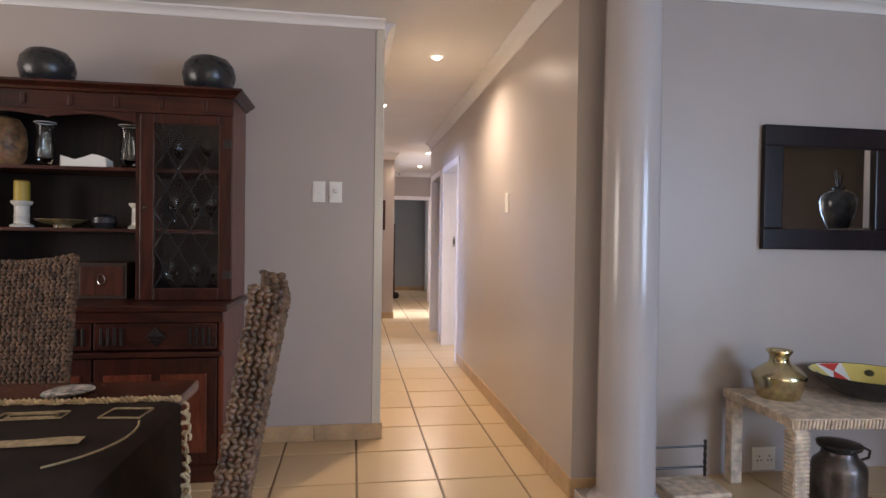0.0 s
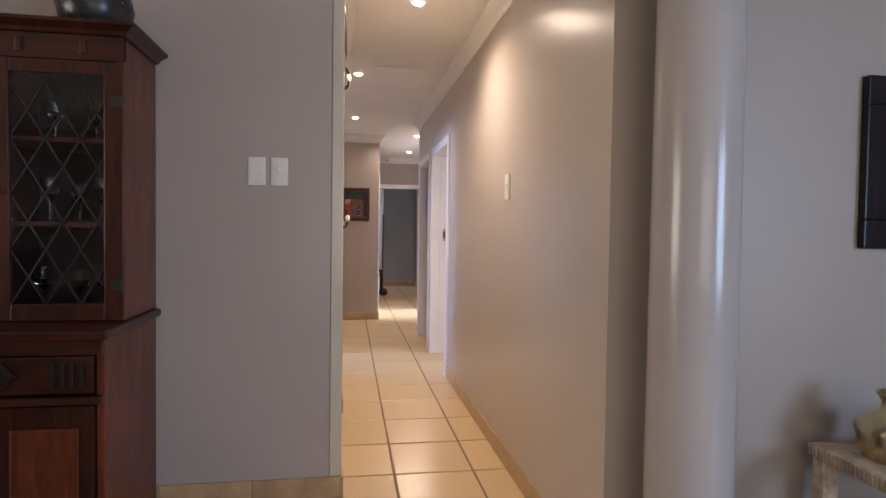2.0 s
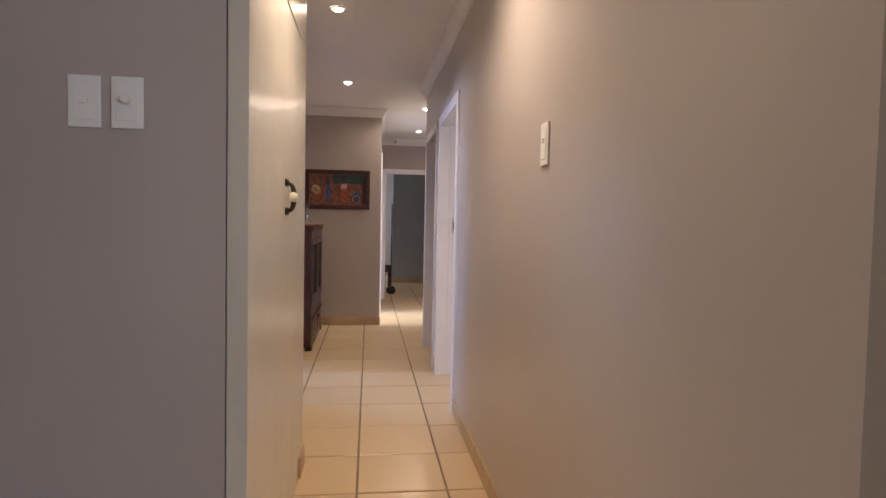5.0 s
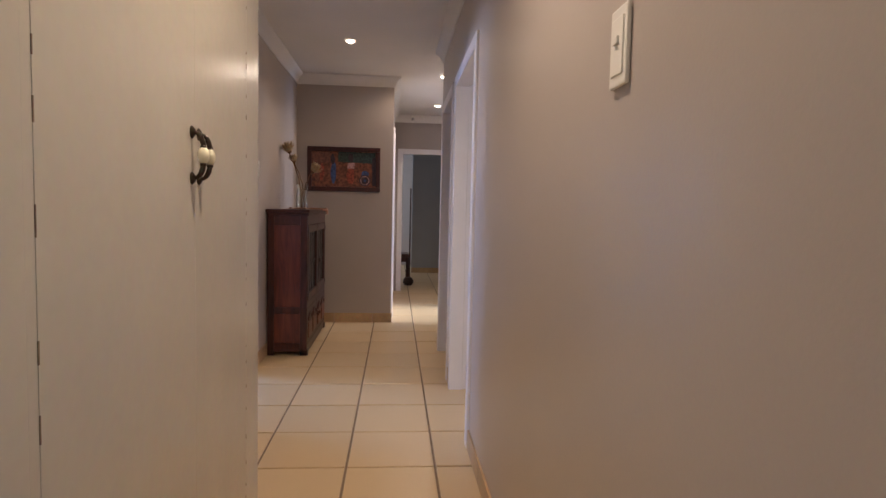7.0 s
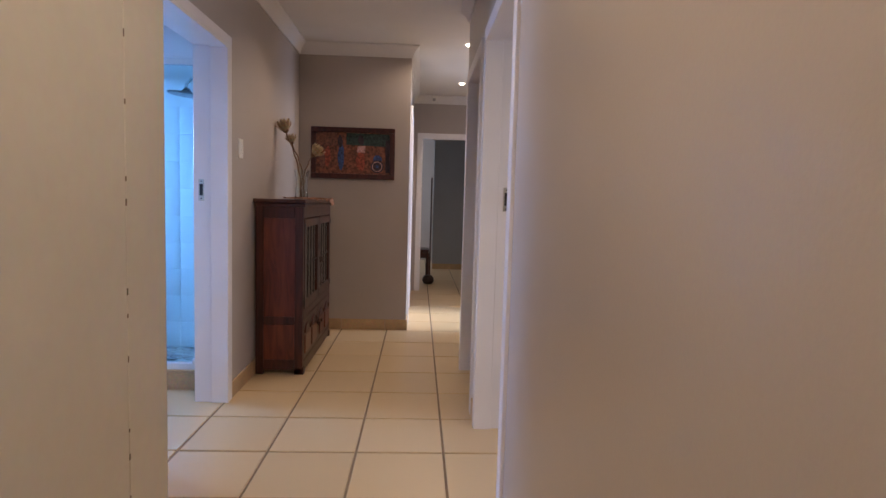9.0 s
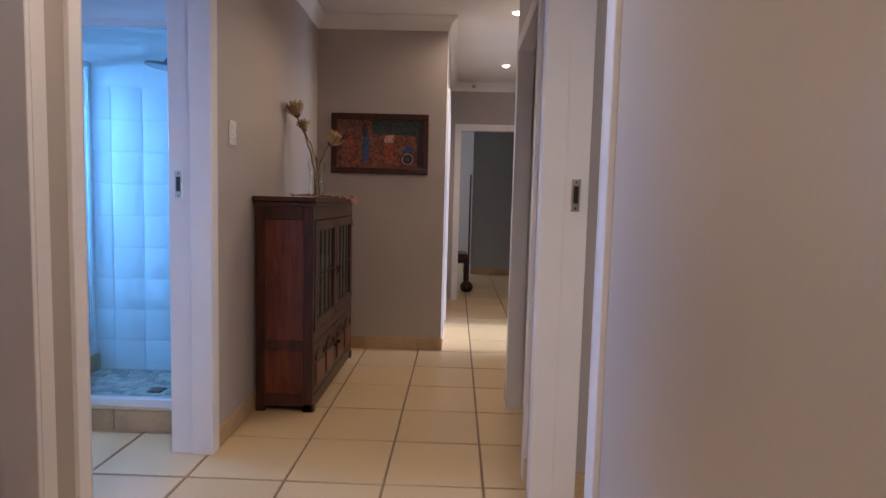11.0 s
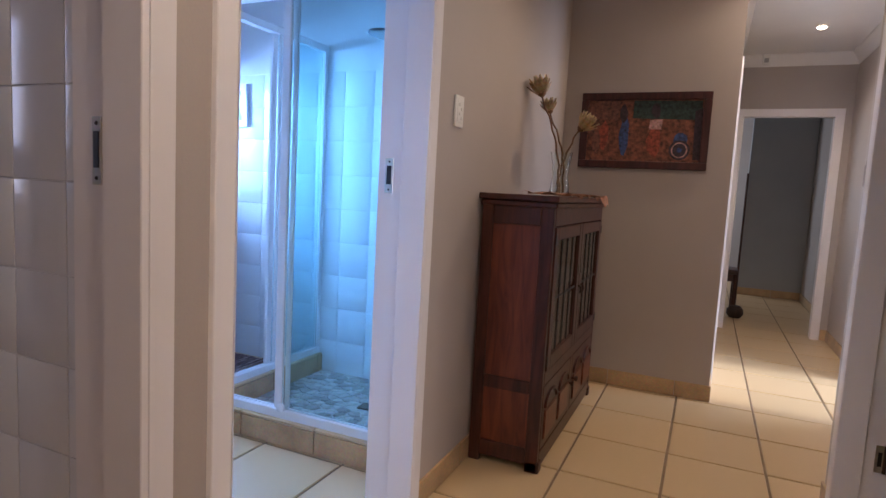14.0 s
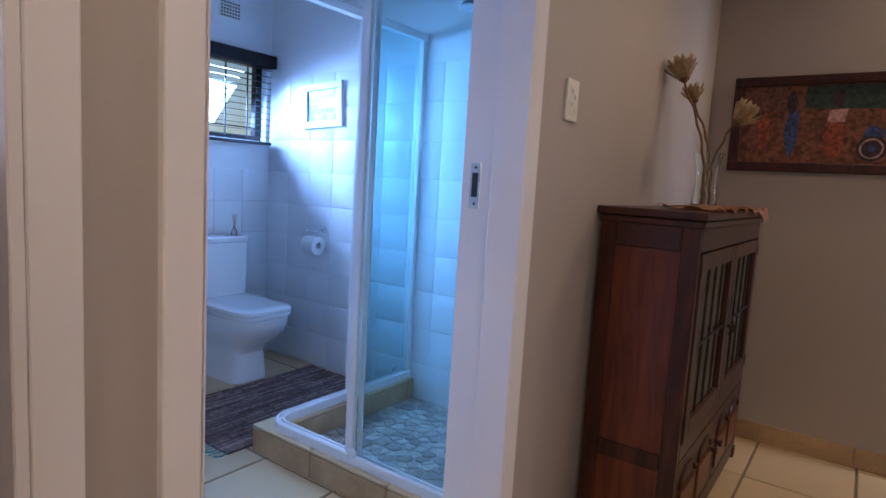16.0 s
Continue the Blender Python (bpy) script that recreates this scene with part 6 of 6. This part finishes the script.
# ---- what the mirror shows: a tall sideboard with a jar, a wardrobe in the dim room ----
def tall_cabinet(name, m, w, d, h, label, category):
    """A dark cabinet with two doors that face -x."""
    ob = thing(name, m, label, category)
    part("body", boxes((-d / 2 + 0.02, -w / 2, 0, d / 2, w / 2, h - 0.03), bevel=0.004), OAK_DEEP, ob)
    part("top", boxes((-d / 2 - 0.012, -w / 2 - 0.015, h - 0.03, d / 2, w / 2 + 0.015, h), bevel=0.006), OAK_DEEP, ob)
    for s in (-1, 1):
        leaf = part("door", boxes((-d / 2, min(s * 0.004, s * (w / 2 - 0.02)), 0.08, -d / 2 + 0.02, max(s * 0.004, s * (w / 2 - 0.02)), h - 0.06), bevel=0.004), OAK, ob)
        part("handle", lathe([(0.0, -0.012), (0.010, -0.008), (0.012, 0.0), (0.010, 0.008), (0.0, 0.012)], 14, -d / 2 - 0.010, s * 0.045, h * 0.62), DARKMETAL, leaf, smooth=True)
    return ob


tall_cabinet("sideboard", pose(3.98, 1.32, 0), 0.86, 0.46, 1.345, "tall dark wooden sideboard carrying a glazed jar", "sideboard")
tall_cabinet("wardrobe", pose(6.9, 0.35, 0), 1.7, 0.52, 1.95, "dark wooden wardrobe in the dim next room", "wardrobe")
jar = thing("glazed_jar", pose(3.91, 1.26, 1.3455), "dark grey glazed jar with dry stems on the sideboard", "vase")
part("body", lathe([(0.0, 0.0), (0.070, 0.0), (0.085, 0.03), (0.118, 0.13), (0.130, 0.21), (0.122, 0.262), (0.090, 0.290), (0.045, 0.300), (0.040, 0.318), (0.052, 0.325), (0.034, 0.322), (0.030, 0.29), (0.0, 0.285)], 36), DARKGLAZE, jar, smooth=True)
for k in range(5):
    a = 1.26 * k
    part("stem", tube([(0.006 * math.cos(a), 0.006 * math.sin(a), 0.288), (0.014 * math.cos(a), 0.014 * math.sin(a), 0.36), (0.034 * math.cos(a), 0.034 * math.sin(a), 0.43 + 0.012 * k)], 0.005, 6, radii=[0.004, 0.007, 0.001]), OAK_DEEP, jar, "dry brown stems", True)

# ---- small pieces of the setting: floor tiles, skirting, wall tiles, pebbles ----
GX, GY, TX, TY_ = 0.608, 6.515, 0.410, 0.431
base_tile = boxes((0.006, 0.006, -0.009, TX - 0.006, TY_ - 0.006, 0.0), bevel=0.0025, segs=1)
tile_mesh = finish(base_tile, "floor_tile", TILE)
floor_set = thing("floor_tiling", pose(0, 0, 0), "square beige ceramic floor tiles with dark grout", "floor", kind="structure")
rest = bmesh.new()
jr = random.Random(3)
for i in range(-11, 9):
    for j in range(-24, 21):
        x, y = GX + i * TX, GY + j * TY_
        xc, yc = x + TX / 2, y + TY_ / 2
        if yc > 15.1 or yc < -3.4 or xc < -3.9:
            continue
        near = (-0.7 < xc < 1.9 and 2.0 < yc < 11.2) or (-2.9 < xc <= -0.7 and 5.6 < yc < 8.2) or (-0.9 < xc < 2.3 and 1.4 < yc <= 2.0)
        dz = jr.uniform(-0.0008, 0.0008)
        if near:
            ob = new("tile", tile_mesh)
            ob.parent = floor_set
            ob.matrix_local = pose(x, y, dz, jr.uniform(-0.06, 0.06), jr.uniform(-0.06, 0.06))
        else:
            cube(rest, x + 0.005, y + 0.005, -0.006, x + TX - 0.005, y + TY_ - 0.005, dz)
tagged(part("tile_field", rest, TILE, floor_set, "beige tiles farther off"), kind="stuff")

base = thing("baseboard", pose(0, 0, 0), "skirting of cut brown ceramic tiles", "skirting", kind="structure")
SK_H, SK_T, SK_L = 0.098, 0.011, 0.395
skirt_cache = {}


def skirting(x0, y0, x1, y1, nx, ny):
    """Tile pieces along a wall from one point to another; (nx, ny) points into the room."""
    ln = math.hypot(x1 - x0, y1 - y0)
    ang = math.degrees(math.atan2(y1 - y0, x1 - x0))
    flip = (-(y1 - y0) * nx + (x1 - x0) * ny) < 0
    d = 0.0
    while d < ln - 0.004:
        l = round(min(SK_L, ln - d), 3)
        key = (l, flip)
        if key not in skirt_cache:
            s = -1 if flip else 1
            skirt_cache[key] = finish(boxes((0.0015, min(0, s * SK_T), 0.002, l - 0.0015, max(0, s * SK_T), SK_H), bevel=0.0025, segs=2), "skirting_tile", SKIRT)
        ob = new("skirting_tile", skirt_cache[key])
        ob.parent = base
        ob.matrix_local = pose(x0 + (x1 - x0) * d / ln, y0 + (y1 - y0) * d / ln, 0, 0, 0, ang)
        d += SK_L


skirting(0.343, YH, -0.46, YH, 0, -1)
skirting(0.343, YH - SK_T, 0.343, YH + 0.085, 1, 0)
skirting(CF, 4.70 - 0.0, CF, 4.53, 1, 0)
skirting(XR, D1[0] - 0.058, XR, YP, -1, 0)
skirting(XR - SK_T, YP, XR + 0.15, YP, 0, -1)
skirting(XR, D1[1] + 0.056, XR, D2[0] - 0.056, -1, 0)
skirting(XR, D2[1] + 0.057, XR, 7.62 + SK_T, -1, 0)
skirting(XR, 7.62, XE, 7.62, 0, 1)
skirting(XL, DA[1] + 0.057, XL, YN, 1, 0)
skirting(XL, YN, XF + SK_T, YN, 0, -1)
skirting(XF, YN, XF, 8.955, 1, 0)
skirting(XF, 9.905, XF, YD, 1, 0)
skirting(FD[1] + 0.057, YD, XE, YD, 0, -1)
skirting(XE, 7.63, XE, D3[0] - 0.057, -1, 0)
skirting(XE, D3[1] + 0.057, XE, YD, -1, 0)
skirting(1.12, 13.60, 1.85, 13.60, 0, -1)
skirting(1.85, 12.10, 1.85, 13.60, -1, 0)
skirting(1.85, 12.10, 1.95, 12.10, 0, -1)
skirting(1.36, 6.47, 3.0, 6.47, 0, -1)


def wall_tiles(parent_label, name, origin, u, n, du, rows, size, depth=0.011, skip=None, wide=None):
    """A field of glazed wall tiles; u runs along the wall, n out of it."""
    par = thing(name, pose(0, 0, 0), parent_label, "wall tiles", kind="structure")
    wide = wide or size
    bm = boxes((0.0012, 0, 0.0012, wide - 0.0012, depth, size - 0.0012), bevel=0.003, segs=2)
    me = finish(bm, "wall_tile", BATH_TILE, True)
    tr = random.Random(6)
    yaw = math.degrees(math.atan2(u[1], u[0]))
    cols = round(du / wide)
    for i in range(cols):
        for j in range(rows):
            px, py, pz = origin[0] + u[0] * i * wide, origin[1] + u[1] * i * wide, origin[2] + j * size
            if skip and skip(px, py, pz):
                continue
            ob = new("tile", me)
            ob.parent = par
            ob.matrix_local = pose(px, py, pz, tr.uniform(-0.08, 0.08), 0, yaw + tr.uniform(-0.08, 0.08))
    return par


TSZ = 0.2033
wall_tiles("glazed white wall tiles with bevelled edges", "wall_tiles_north", (BX + 0.002, BN, 0.001), (1, 0), None, XI - 0.002 - BX, 9, TSZ)
wall_tiles("glazed white wall tiles below the window", "wall_tiles_west", (BX + 0.010, BN - 4 * TSZ, 0.001), (0, 1), None, 4 * TSZ - 0.01, 9, TSZ,
           skip=lambda x, y, z: z + TSZ > 1.41 and y < 7.90)
wall_tiles("glazed white wall tiles of the second bathroom", "wall_tiles_second", (-0.459 - 10 * 0.167, 5.690, 0.032), (1, 0), None, 10 * 0.167, 10, 0.1858, 0.0105, wide=0.167)
wall_tiles("cut glazed tiles beside the door frame", "wall_tiles_edge", (-0.459, 5.690, 0.032), (1, 0), None, 0.092, 10, 0.1858, 0.0105, wide=0.092)

peb = thing("pebble_mosaic", pose(0, 0, 0.006), "irregular grey and white stone mosaic shower floor", "mosaic", kind="structure")
pr = random.Random(9)
px0, px1, py0, py1 = SKX + 0.119, XI - 0.003, SKY + 0.119, BN - 0.002


def cell(c, others):
    """The many-sided cell of c among its neighbours, within the shower floor."""
    poly = [(px0, py0), (px1, py0), (px1, py1), (px0, py1)]
    for o in others:
        mx, my, dx, dy = (c[0] + o[0]) / 2, (c[1] + o[1]) / 2, o[0] - c[0], o[1] - c[1]
        side = [(p[0] - mx) * dx + (p[1] - my) * dy for p in poly]
        cut = []
        for k in range(len(poly)):
            p, q, a, b = poly[k], poly[(k + 1) % len(poly)], side[k], side[(k + 1) % len(poly)]
            if a <= 0:
                cut.append(p)
            if a * b < 0:
                f = a / (a - b)
                cut.append((p[0] + (q[0] - p[0]) * f, p[1] + (q[1] - p[1]) * f))
        poly = cut
    return poly


NI, NJ = 18, 15
seeds = [(px0 + (px1 - px0) * (i + 0.5 + pr.uniform(-0.44, 0.44)) / NI, py0 + (py1 - py0) * (j + 0.5 + pr.uniform(-0.44, 0.44)) / NJ) for j in range(NJ) for i in range(NI)]
for c in seeds:
    if -0.93 < c[0] < -0.79 and 7.47 < c[1] < 7.61:
        continue
    poly = cell(c, [o for o in seeds if o is not c and abs(o[0] - c[0]) < 0.22 and abs(o[1] - c[1]) < 0.22])
    gx, gy = sum(p[0] for p in poly) / len(poly), sum(p[1] for p in poly) / len(poly)
    bm = bmesh.new()
    rings = []
    for inset, z in ((0.0035, 0.0), (0.0040, 0.0050), (0.0075, 0.0065)):
        ring = []
        for p in poly:
            d = math.hypot(p[0] - gx, p[1] - gy) or 1.0
            f = max(0.1, 1 - inset * 1.25 / d)
            ring.append(bm.verts.new(((p[0] - gx) * f, (p[1] - gy) * f, z)))
        rings.append(ring)
    for a, b in zip(rings, rings[1:]):
        for i in range(len(poly)):
            bm.faces.new((a[i], a[(i + 1) % len(poly)], b[(i + 1) % len(poly)], b[i]))
    bm.faces.new(rings[-1])
    part("stone", bm, PEBBLE, peb).matrix_local = pose(gx, gy, 0, pr.uniform(-0.6, 0.6), pr.uniform(-0.6, 0.6))
